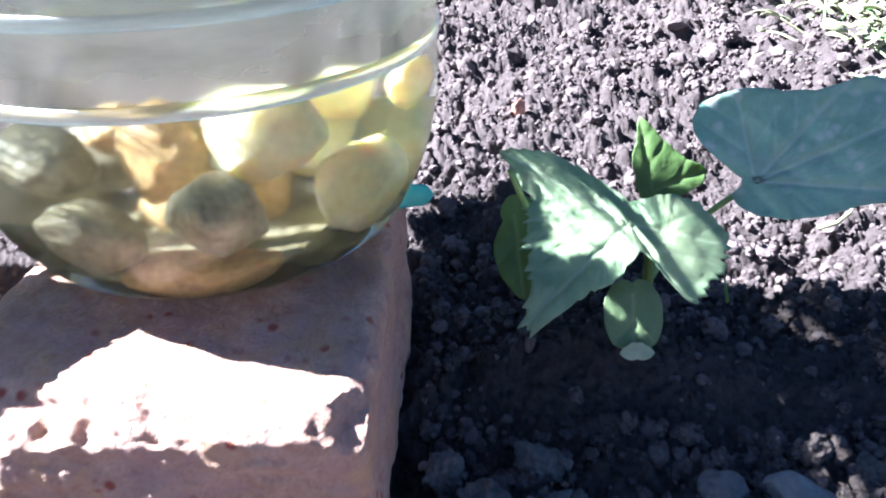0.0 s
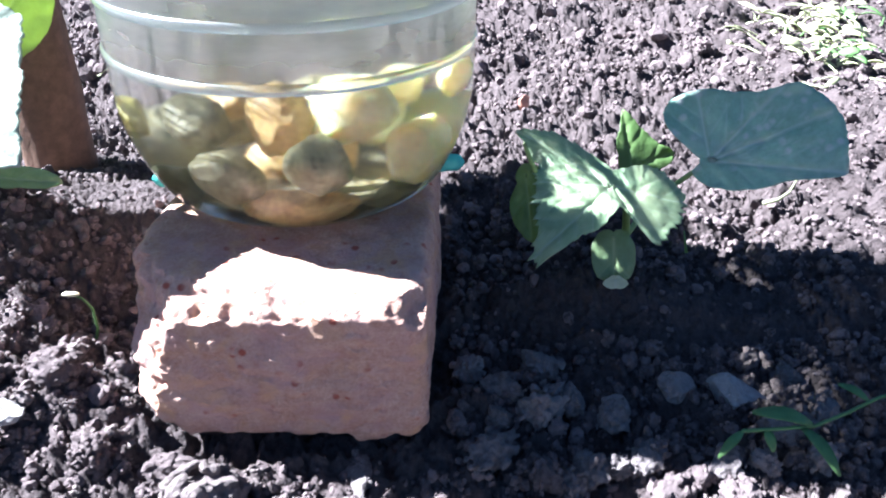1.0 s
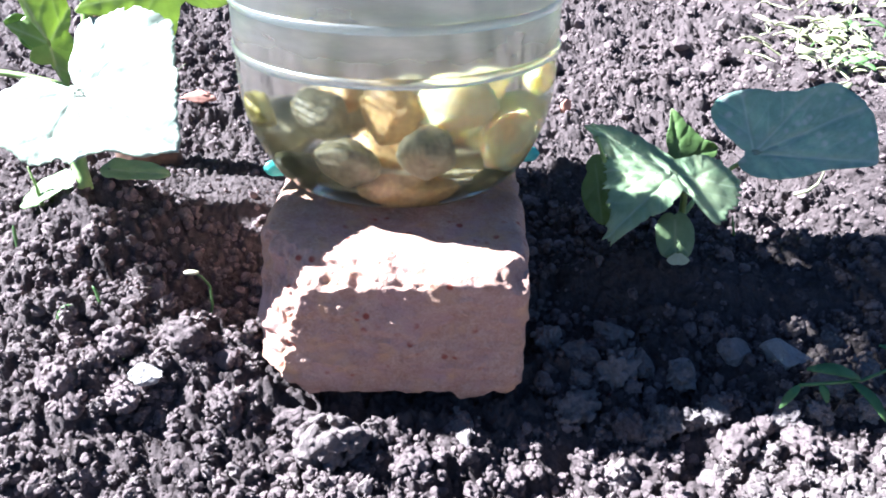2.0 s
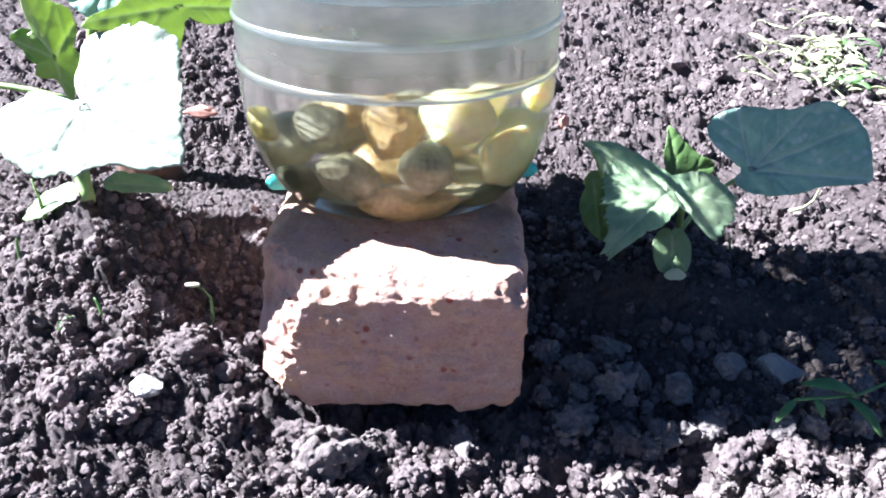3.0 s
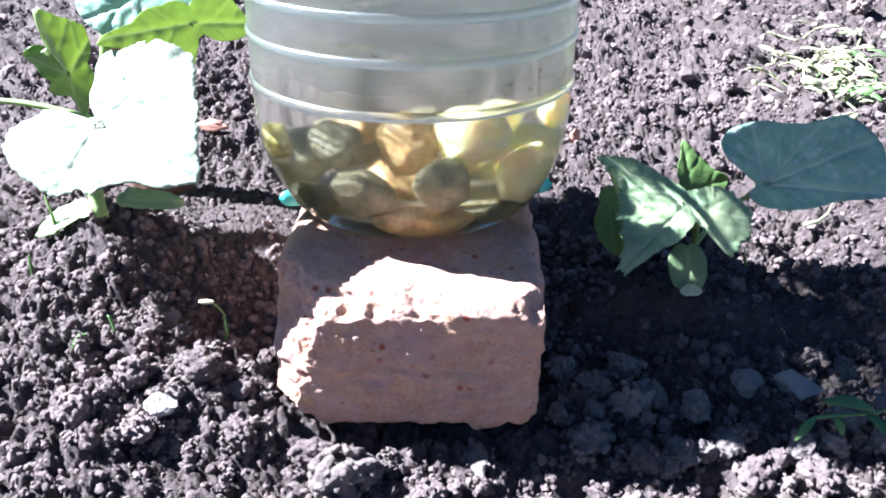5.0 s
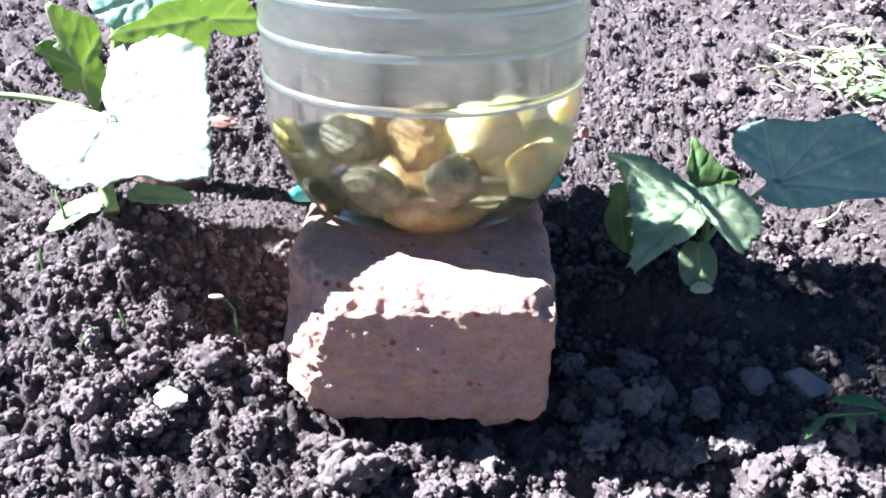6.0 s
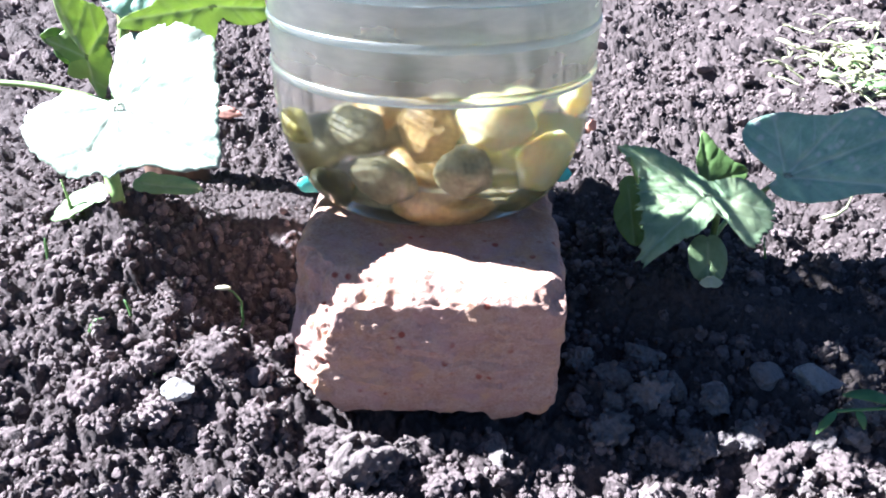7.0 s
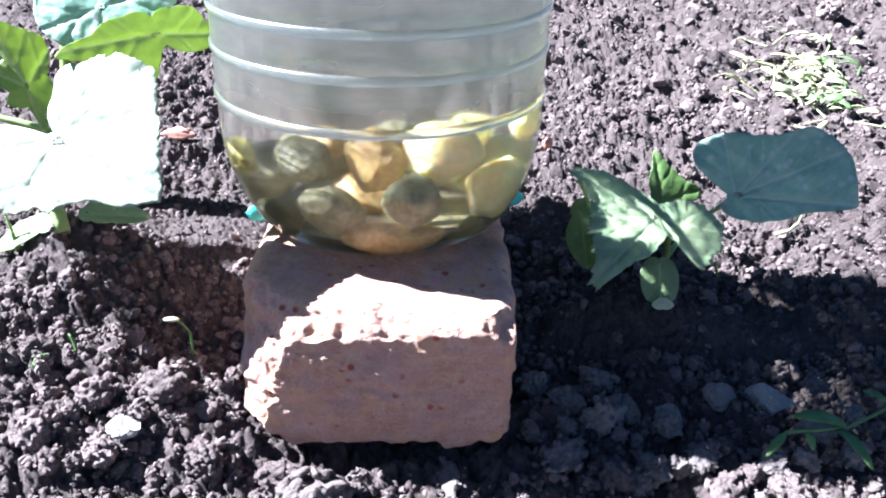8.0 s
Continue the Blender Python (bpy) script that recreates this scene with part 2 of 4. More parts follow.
def water_material():
    """Clear scuffed plastic full of water: refraction, a yellow haze for the glow below, a pale haze above, and an
    opaque dark green layer added under the shoulder to block sunlight.
    """
    m, t, b = nodes("clear_bottle_full_of_water")
    g = add(t, "ShaderNodeBsdfGlass", Roughness=0.0, IOR=1.34)
    g.inputs["Color"].default_value = (0.98, 0.99, 0.95, 1)
    haze = t.nodes.new("ShaderNodeBsdfTranslucent")
    film = t.nodes.new("ShaderNodeBsdfDiffuse")
    both = t.nodes.new("ShaderNodeMixShader")
    both.inputs[0].default_value = 0.12
    t.links.new(haze.outputs[0], both.inputs[1])
    t.links.new(film.outputs[0], both.inputs[2])
    co = t.nodes.new("ShaderNodeTexCoord")
    mp = add(t, "ShaderNodeMapping", Scale=(0.7, 0.7, 2.2))
    n = add(t, "ShaderNodeTexNoise", Scale=34.0, Detail=4.0, Roughness=0.6)
    t.links.new(co.outputs["Object"], mp.inputs[0])
    t.links.new(mp.outputs[0], n.inputs["Vector"])
    low = ramp(t, n.outputs["Fac"], (0.3, (0.05,) * 3), (0.75, (0.17,) * 3))
    high = ramp(t, n.outputs["Fac"], (0.3, (0.24,) * 3), (0.75, (0.4,) * 3))
    sep = t.nodes.new("ShaderNodeSeparateXYZ")
    t.links.new(co.outputs["Object"], sep.inputs[0])
    band = add(t, "ShaderNodeMapRange")
    band.inputs["From Min"].default_value, band.inputs["From Max"].default_value = 0.058, 0.078
    t.links.new(sep.outputs["Z"], band.inputs["Value"])
    top = add(t, "ShaderNodeMapRange")
    top.inputs["From Min"].default_value, top.inputs["From Max"].default_value = 0.155, 0.185
    t.links.new(sep.outputs["Z"], top.inputs["Value"])
    # Near-opaque dark layer added out of view, to block sunlight through the shoulder.
    amount = mix(t, top.outputs[0], mix(t, band.outputs[0], low, high), (0.97,) * 3)
    # Yellow tint below stands in for light scattered in the water.
    t.links.new(mix(t, top.outputs[0], mix(t, band.outputs[0], (0.86, 0.76, 0.36), (0.78, 0.93, 0.86)), (0.1, 0.14, 0.07)), haze.inputs[0])
    t.links.new(mix(t, top.outputs[0], (0.66, 0.72, 0.7), (0.1, 0.14, 0.07)), film.inputs[0])
    blur = add(t, "ShaderNodeMath")
    blur.operation = "MULTIPLY"
    side = add(t, "ShaderNodeMapRange")
    side.inputs["From Min"].default_value, side.inputs["From Max"].default_value = 0.03, -0.045
    side.inputs["To Max"].default_value = 0.2
    t.links.new(sep.outputs["Y"], side.inputs["Value"])
    clear = add(t, "ShaderNodeMapRange")
    clear.inputs["To Min"].default_value = 0.8
    t.links.new(band.outputs[0], clear.inputs["Value"])
    t.links.new(clear.outputs[0], blur.inputs[0])
    t.links.new(side.outputs[0], blur.inputs[1])
    t.links.new(blur.outputs[0], g.inputs["Roughness"])
    ms = t.nodes.new("ShaderNodeMixShader")
    t.links.new(amount, ms.inputs[0])
    t.links.new(g.outputs[0], ms.inputs[1])
    t.links.new(both.outputs[0], ms.inputs[2])
    t.links.new(ms.outputs[0], t.nodes["Material Output"].inputs[0])
    return m


BOTTLE = water_material()


def rib_material():
    m, t, b = nodes("clear_plastic_rib")
    b.inputs["Base Color"].default_value = (0.8, 0.9, 0.88, 1)
    b.inputs["Roughness"].default_value = 0.27
    b.inputs["IOR"].default_value = 1.57
    b.inputs["Coat Weight"].default_value = 1.0
    b.inputs["Coat Roughness"].default_value = 0.22
    b.inputs["Transmission Weight"].default_value = 0.95
    bump(t, b, tex(t, 500, 3), 0.0003, 0.3)
    return m


RIB = rib_material()


# ---- building helpers ----
def mesh_object(name, verts, faces, material, parent=None, smooth=True):
    me = bpy.data.meshes.new(name)
    v = np.asarray(verts, np.float32)
    f = np.asarray(faces, np.int32)
    k = f.shape[1]
    me.vertices.add(len(v))
    me.vertices.foreach_set("co", v.ravel())
    me.loops.add(f.size)
    me.loops.foreach_set("vertex_index", f.ravel())
    me.polygons.add(len(f))
    me.polygons.foreach_set("loop_start", np.arange(0, f.size, k, dtype=np.int32))
    me.polygons.foreach_set("use_smooth", np.full(len(f), smooth))
    me.update(calc_edges=True)
    me.validate()
    me.materials.append(material)
    ob = new(name, me)
    ob.parent = parent
    return ob


def part(name, bm, material, parent, label=""):
    me = bpy.data.meshes.new(name)
    for f in bm.faces:
        f.smooth = True
    bm.to_mesh(me)
    bm.free()
    me.materials.append(material)
    ob = new(name, me)
    ob.parent = parent
    return tagged(ob, label)


def thing(name, at, label, category, group=""):
    e = new(name)
    e.location = at
    e.empty_display_size = 0.01
    return tagged(e, label, category, group)


def grid_faces(nu, nv, wrap=False):
    i = np.arange(nu - 1)[:, None]
    j = np.arange(nv if wrap else nv - 1)[None, :]
    j2 = (j + 1) % nv
    a, b, c, d = i * nv + j, i * nv + j2, (i + 1) * nv + j2, (i + 1) * nv + j
    return np.stack([x.ravel() for x in np.broadcast_arrays(a, b, c, d)], 1)


def tube(points, radii, sides=10):
    """Verts and quads of a tube along points, closed at both ends."""
    p = [Vector(q) for q in points]
    verts = []
    for k, q in enumerate(p):
        d = (p[min(k + 1, len(p) - 1)] - p[max(k - 1, 0)]).normalized()
        s = d.cross(Vector((0.3, 0.9, 0.2))).normalized()
        n = d.cross(s)
        for a in range(sides):
            w = 2 * math.pi * a / sides
            verts.append(q + radii[k] * (math.cos(w) * s + math.sin(w) * n))
    faces = grid_faces(len(p), sides, True)
    lo, hi = len(verts), len(verts) + 1
    verts += [p[0], p[-1]]
    end = (len(p) - 1) * sides
    caps = [(lo, (a + 1) % sides, a, a) for a in range(sides)] + [(hi, end + a, end + (a + 1) % sides, end + (a + 1) % sides) for a in range(sides)]
    return verts, faces, caps


def tube_bm(points, radii, sides=10):
    verts, faces, caps = tube(points, radii, sides)
    bm = bmesh.new()
    vs = [bm.verts.new(v) for v in verts]
    for f in faces:
        bm.faces.new([vs[int(i)] for i in f])
    for f in caps:
        bm.faces.new([vs[i] for i in f[:3]])
    return bm


def bend(a, b, sag, n=10, side=(0, 0, 1)):
    a, b, side = Vector(a), Vector(b), Vector(side)
    return [a.lerp(b, k / n) + side * sag * math.sin(math.pi * k / n) for k in range(n + 1)]


ICO = {}


def ico(level):
    if level not in ICO:
        bm = bmesh.new()
        bmesh.ops.create_icosphere(bm, subdivisions=level, radius=1)
        bm.verts.ensure_lookup_table()
        ICO[level] = (np.array([v.co for v in bm.verts]), np.array([[v.index for v in f.verts] for f in bm.faces]))
        bm.free()
    return ICO[level]


def grains(p, seed=0):
    """Domes on a jittered 3D grid: height 0 to 1 of the nearest grain, per point."""
    b = np.floor(p).astype(np.int64)
    best = np.zeros(len(p))
    for a in (-1, 0, 1):
        for c in (-1, 0, 1):
            for d in (-1, 0, 1):
                i, j, k = b[:, 0] + a, b[:, 1] + c, b[:, 2] + d
                at = np.stack([i + hash3(i, j, k, seed + 1), j + hash3(i, j, k, seed + 2), k + hash3(i, j, k, seed + 3)], 1)
                r = 0.45 + 0.5 * hash3(i, j, k, seed + 4)
                best = np.maximum(best, r * np.sqrt(np.clip(1 - ((p - at) ** 2).sum(1) / r ** 2, 0, None)))
    return best


def lump(level, seed, rough=0.35, facet=0.25, cuts=10):
    """Points of a crumbly lump about 1 in radius."""
    p, f = ico(level)
    o = seed * 7.31
    r = 1 + rough * fbm(p * 1.3 + o, 3, seed) + 0.6 * rough * fbm(p * 3.6 + o, 2, seed + 5)
    q = p * r[:, None]
    rng = np.random.RandomState(seed)
    for k in range(cuts):
        d = rng.normal(size=3)
        d /= np.linalg.norm(d)
        h = q @ d
        cut = 0.52 + 0.33 * rng.rand()
        q = q - np.outer(np.clip(h - cut, 0, None) * (facet * 3.2), d)
    if level >= 3 and rough > 0.15:
        q = q * (0.9 + 0.26 * grains(p * 2.3 + o, seed))[:, None]
        q = q * (1 + 0.5 * rough * np.abs(fbm(p * 7.5 + o, 3, seed + 8, 0.6)) - 0.1 * rough)[:, None]
    return q, f


def cluster(seed, grains_in, level=1, core=2, size=(0.22, 0.42)):
    """A clod about 1 in radius: a core with angular crumbs stuck all over it."""
    rng = np.random.RandomState(seed)
    q, f = lump(core, seed, 0.3, 0.2)
    verts, faces, base = [q * 0.82], [f], len(q)
    for k in range(grains_in):
        d = rng.normal(size=3)
        d /= np.linalg.norm(d)
        r = size[0] + (size[1] - size[0]) * rng.rand() ** 1.8
        g, h = lump(level, seed * 3 + k % 9, 0.3, 0.3)
        turn = np.array(Euler(rng.uniform(0, 6.28, 3)).to_matrix())
        verts.append((g * rng.uniform(0.75, 1.25, 3)) @ turn.T * r + d * (1.02 - 0.75 * r))
        faces.append(h + base)
        base += len(g)
    return np.concatenate(verts), np.concatenate(faces)


def fuse(ob, voxel):
    """Welds the overlapping crumbs of a clod into one skin."""
    me = ob.data
    mod = ob.modifiers.new("weld", "REMESH")
    mod.mode, mod.voxel_size = "VOXEL", voxel
    skin = bpy.data.meshes.new_from_object(ob.evaluated_get(bpy.context.evaluated_depsgraph_get()))
    ob.modifiers.clear()
    ob.data = skin
    bpy.data.meshes.remove(me)
    skin.name = ob.name
    return ob


# ---- ground ----
def ground_height(x, y):
    """Large form of the bed: a slope that rises away, with a mound by the stake and a trodden flat beside it."""
    yy = np.clip(y, -0.5, 1.6)
    z = -0.021 + 0.125 * (yy - 0.15)
    z = z + 0.036 * np.exp(-(((x + 0.215) / 0.07) ** 2 + ((y - 0.295) / 0.075) ** 2))
    z = z + 0.016 * np.exp(-(((x + 0.25) / 0.09) ** 2 + ((y - 0.2) / 0.05) ** 2))
    z = z - 0.008 * np.exp(-(((x - 0.01) / 0.075) ** 2 + ((y - 0.14) / 0.026) ** 2))
    z = z - 0.013 * np.exp(-(((x + 0.168) / 0.032) ** 2 + ((y - 0.24) / 0.04) ** 2))
    z = z + 0.024 * np.exp(-(((x + 0.258) / 0.035) ** 2 + ((y - 0.272) / 0.03) ** 2))
    z = z + 0.017 * np.exp(-(((x + 0.172) / 0.034) ** 2 + ((y - 0.172) / 0.022) ** 2))
    z = z - 0.005 * np.exp(-(((x + 0.195) / 0.03) ** 2 + ((y - 0.232) / 0.026) ** 2))
    z = z + 0.006 * np.exp(-(((x + 0.125) / 0.05) ** 2 + ((y - 0.132) / 0.018) ** 2))
    z = z - 0.019 * np.exp(-(((x + 0.008) / 0.062) ** 2 + ((y - 0.118) / 0.028) ** 2))
    z = z + 0.008 * np.exp(-(((x + 0.30) / 0.05) ** 2 + ((y - 0.29) / 0.06) ** 2))
    z = z - 0.006 * np.exp(-(((x - 0.09) / 0.09) ** 2 + ((y - 0.215) / 0.04) ** 2))
    z = z + 0.017 * np.exp(-(((x - 0.065) / 0.1) ** 2 + ((y - 0.247) / 0.026) ** 2))
    z = z + 0.009 * np.exp(-(((x + 0.235) / 0.05) ** 2 + ((y - 0.142) / 0.03) ** 2))
    flat = np.exp(-(((x + 0.185) / 0.047) ** 4 + ((y - 0.31) / 0.03) ** 4))
    return z + flat * (0.030 - z)


def ground_detail(x, y):
    p = np.stack([x, y, np.zeros_like(x)], 1)
    near = 1 / (1 + (np.hypot(x, y - 0.3) / 2.5) ** 2)
    calm = 1 - 0.85 * np.exp(-(((x + 0.18) / 0.045) ** 4 + ((y - 0.308) / 0.028) ** 4))
    calm = calm * (1 - 0.5 * np.exp(-(((x - 0.1) / 0.09) ** 2 + ((y - 0.235) / 0.025) ** 2)))
    out = np.maximum(np.maximum(np.abs(x - 0.05) - 0.66, np.abs(y - 0.54) - 0.47), 0)
    near = near * np.exp(-14 * out)
    z = 0.006 * fbm(p * 14, 3, 3) * np.exp(-3 * out) + 0.01 * vnoise(p * 3, 8)* np.minimum(out, 1)
    wx, wy = x + 0.005 * fbm(p * 80, 3, 41), y + 0.005 * fbm(p * 80, 3, 45)
    wx, wy = wx + 0.0014 * vnoise(p * 420, 47), wy + 0.0014 * vnoise(p * 420, 48)
    c = 0.008 * clumps(wx * 42, wy * 42, 5) ** 1.3 + 0.0062 * clumps(wx * 95 + 7, wy * 95, 6) + 0.0042 * clumps(wx * 210, wy * 210 + 3, 7)
    pit = np.exp(-(((x + 0.27) / 0.07) ** 2 + ((y - 0.235) / 0.045) ** 2))
    z = z - pit * 0.010 * clumps(wx * 75 + 3, wy * 75, 15) ** 1.5
    z = z + near * calm * (c - 0.006) + near * 0.0022 * np.abs(fbm(p * 330, 3, 9, 0.6))
    return z


def axis_line(core_lo, near_lo, near_hi, core_hi, n_lo, n, n_hi, step):
    core = np.concatenate([np.linspace(core_lo, near_lo, n_lo, endpoint=False), np.linspace(near_lo, near_hi, n, endpoint=False), np.linspace(near_hi, core_hi, n_hi)])
    d, a, b = step, core_lo, core_hi
    lo, hi = [], []
    while d < 60:
        d *= 1.22
        a, b = a - d, b + d
        lo.append(a)
        hi.append(b)
    return np.concatenate([lo[::-1], core, hi])


def build_ground():
    xs, ys = axis_line(-0.62, -0.33, 0.2, 0.72, 100, 490, 170, 0.003), axis_line(0.06, 0.1, 0.4, 1.02, 16, 290, 230, 0.0026)
    gx, gy = [a.ravel() for a in np.meshgrid(xs, ys, indexing="ij")]
    gz = ground_height(gx, gy) + ground_detail(gx, gy)
    ob = mesh_object("ground", np.stack([gx, gy, gz], 1), grid_faces(len(xs), len(ys))[:, ::-1], SOIL)
    ob.cycles.is_caustics_receiver = True
    return tagged(ob, "dark crumbly garden soil rising gently away", "soil", kind="structure")


build_ground()


def soil_z(x, y):
    return float((ground_height(np.array([x]), np.array([y])) + ground_detail(np.array([x]), np.array([y])))[0])


def keep_clear(x, y):
    """Where the brick stands, the bare smooth patch and the shaded bare strip."""
    brick = (x > -0.148) & (x < -0.012) & (y > 0.15) & (y < 0.30)
    bare = (((x + 0.178) / 0.045) ** 2 + ((y - 0.308) / 0.026) ** 2) < 1
    strip = (((x - 0.1) / 0.1) ** 2 + ((y - 0.24) / 0.022) ** 2) < 1
    return brick, bare | strip


def scatter(name, count, lo, hi, box, level, seed, power, label, material, crumbs=0):
    rng = np.random.RandomState(seed)
    shapes = [cluster(seed * 50 + k, crumbs, 1, level) if crumbs else lump(level, seed * 50 + k, 0.3, 0.28) for k in range(14)]
    allv, allf, base = [], [], 0
    x = rng.uniform(box[0], box[1], count)
    y = rng.uniform(box[2], box[3], count)
    s = lo + (hi - lo) * rng.rand(count) ** power
    brick, bare = keep_clear(x, y)
    patch = 0.5 + 0.5 * vnoise(np.stack([x * 16, y * 16, x * 0], 1), seed)
    ok = ~brick & ~(bare & (rng.rand(count) < 0.85)) & (patch + 0.45 * rng.rand(count) > 0.35)
    z = ground_height(x, y) + ground_detail(x, y)
    for k in np.nonzero(ok)[0]:
        q, f = shapes[rng.randint(len(shapes))]
        e = Euler(rng.uniform(0, 6.28, 3)).to_matrix()
        q = (q * rng.uniform(0.75, 1.2, 3)) @ np.array(e).T * s[k]
        allv.append(q + (x[k], y[k], z[k] + s[k] * 0.25))
        allf.append(f + base)
        base += len(q)
    ob = mesh_object(name, np.concatenate(allv), np.concatenate(allf), material, smooth=False)
    ob.cycles.is_caustics_receiver = True
    return tagged(ob, label, "soil", kind="stuff")


scatter("soil_clods", 1300, 0.0025, 0.0075, (-0.42, 0.5, 0.08, 0.62), 2, 11, 2.6, "crumbly dark soil clods strewn over the bed", CLOD, 12)
scatter("near_soil_clods", 420, 0.003, 0.0068, (-0.34, 0.2, 0.095, 0.25), 2, 17, 1.8, "crumbly soil clods heaped before the brick", CLOD, 16)
scatter("sunlit_soil_clods", 200, 0.0028, 0.006, (-0.34, -0.09, 0.095, 0.2), 2, 19, 1.6, "crumbly clods before the brick, coloured brighter for the sun", SUNLIT, 14)
scatter("soil_crumbs", 9500, 0.0010, 0.0030, (-0.42, 0.5, 0.08, 0.62), 1, 12, 1.6, "fine dark soil crumbs strewn over the bed", CLOD)
scatter("near_soil_crumbs", 4200, 0.0012, 0.0038, (-0.34, 0.2, 0.095, 0.33), 2, 18, 1.5, "angular soil crumbs lying thick round the brick", CLOD)
scatter("far_soil_clods", 6500, 0.0018, 0.0085, (-0.75, 0.85, 0.5, 1.3), 1, 13, 3.2, "sunlit soil clods farther along the bed", CLOD)
scatter("soil_grains", 9000, 0.0007, 0.0018, (-0.42, 0.5, 0.08, 0.62), 1, 14, 1.2, "angular grains of soil strewn over the bed", CLOD)
scatter("far_soil_grains", 12000, 0.0012, 0.0032, (-0.7, 0.8, 0.5, 1.15), 1, 15, 1.4, "angular grains of sunlit soil farther along the bed", CLOD)
scatter("sunlit_edge_clods", 190, 0.0026, 0.0065, (0.066, 0.2, 0.098, 0.140), 2, 16, 1.6, "crumbly clods before the shade, coloured brighter for the sun", SUNLIT, 16)


# ---- brick ----
def build_brick():
    W, D, H = 0.122, 0.135, 0.072
    bm = bmesh.new()
    bmesh.ops.create_cube(bm, size=1)
    bmesh.ops.subdivide_edges(bm, edges=bm.edges[:], cuts=139, use_grid_fill=True)
    p = np.array([v.co for v in bm.verts])
    q = p * (W, D, H)
    # rounded, worn edges
    half = np.array((W, D, H)) / 2
    r = 0.007
    inner = np.clip(q, -(half - r), half - r)
    d = q - inner
    n = np.linalg.norm(d, axis=1, keepdims=True)
    q = np.where(n > 1e-9, inner + d / np.maximum(n, 1e-9) * np.minimum(n, r), q)
    u = p / np.maximum(np.abs(p).max(1, keepdims=True), 1e-9)
    nrm = u ** 3
    nrm /= np.linalg.norm(nrm, axis=1, keepdims=True)
    # broken faces: direction of the break, its distance, how ragged
    for (a, b, c), at, wave, grit in (((-0.13, -0.62, 0.77), 0.0640, 0.0026, 0.0014), ((-0.78, -0.56, 0.28), 0.0715, 0.0034, 0.0017), ((-0.62, -0.35, -0.70), 0.0725, 0.0030, 0.0012), ((0.62, -0.45, -0.64), 0.0835, 0.0040, 0.0014), ((0.75, -0.35, 0.55), 0.0810, 0.0020, 0.0008), ((0.36, -0.72, 0.60), 0.0808, 0.0026, 0.0014), ((-0.70, 0.50, 0.50), 0.0815, 0.0020, 0.0010)):
        k = np.array((a, b, c))
        k /= np.linalg.norm(k)
        edge = at + wave * fbm(q * 42 + at * 900, 3, 21) + grit * fbm(q * 150, 2, 22, 0.6)
        over = np.clip(q @ k - edge, 0, None)
        q = q - np.outer(over, k)
    q[:, 2] -= 0.075 * np.clip(q[:, 1] + 0.014, 0, None) * np.clip(p[:, 2] * 2, 0, 1)
    front = np.clip(-nrm[:, 1], 0, 1)
    q = q + nrm * (0.0017 * fbm(q * 40, 3, 23) + 0.0006 * fbm(q * 170, 2, 24, 0.6))[:, None]
    q = q + nrm * (front * (0.0011 * fbm(q * (30, 60, 130), 3, 28) + 0.0004 * np.abs(fbm(q * 200, 2, 29))))[:, None]
    # a nub left on the lower edge
    low = np.clip(-p[:, 2] * 2, 0, 1) ** 6 * np.clip(-p[:, 1] * 2, 0, 1) ** 3
    q[:, 2] -= low * 0.0045 * np.exp(-((q[:, 0] - 0.037) / 0.0075) ** 4)
    q[:, 2] += low * 0.002 * fbm(q * (120, 20, 20), 3, 33)
    for v, c in zip(bm.verts, q):
        v.co = c
    me = bpy.data.meshes.new("brick")
    for f in bm.faces:
        f.smooth = True
    bm.to_mesh(me)
    bm.free()
    me.materials.append(BRICK)
    ob = new("brick", me)
    ob.matrix_world = pose(-0.0815, 0.2235, 0.0292, 4.5, 0, -2.0)
    ob.cycles.is_caustics_receiver = True
    return tagged(ob, "worn pinkish clay brick with a broken edge under the bottle", "brick")


build_brick()


# ---- bottle ----
BX, BY, BZ = -0.082, 0.258, 0.067


def bottle_profile():
    """Radius at height over the base."""
    pts = [(0.0, 0.005), (0.028, 0.0045), (0.047, 0.0018), (0.0555, 0.0), (0.0600, 0.0010), (0.0636, 0.0042), (0.0668, 0.0088), (0.0700, 0.015), (0.0732, 0.0225), (0.0760, 0.0315), (0.0777, 0.041), (0.0783, 0.050)]
    out = list(pts)
    z = 0.052
    while z < 0.258:
        out.append((0.0784, z))
        z += 0.004
    out += [(0.0770, 0.268), (0.0740, 0.286), (0.067, 0.304), (0.055, 0.320), (0.042, 0.332), (0.030, 0.341), (0.0225, 0.348), (0.0215, 0.358), (0.0215, 0.362), (0.0, 0.362)]
    return out


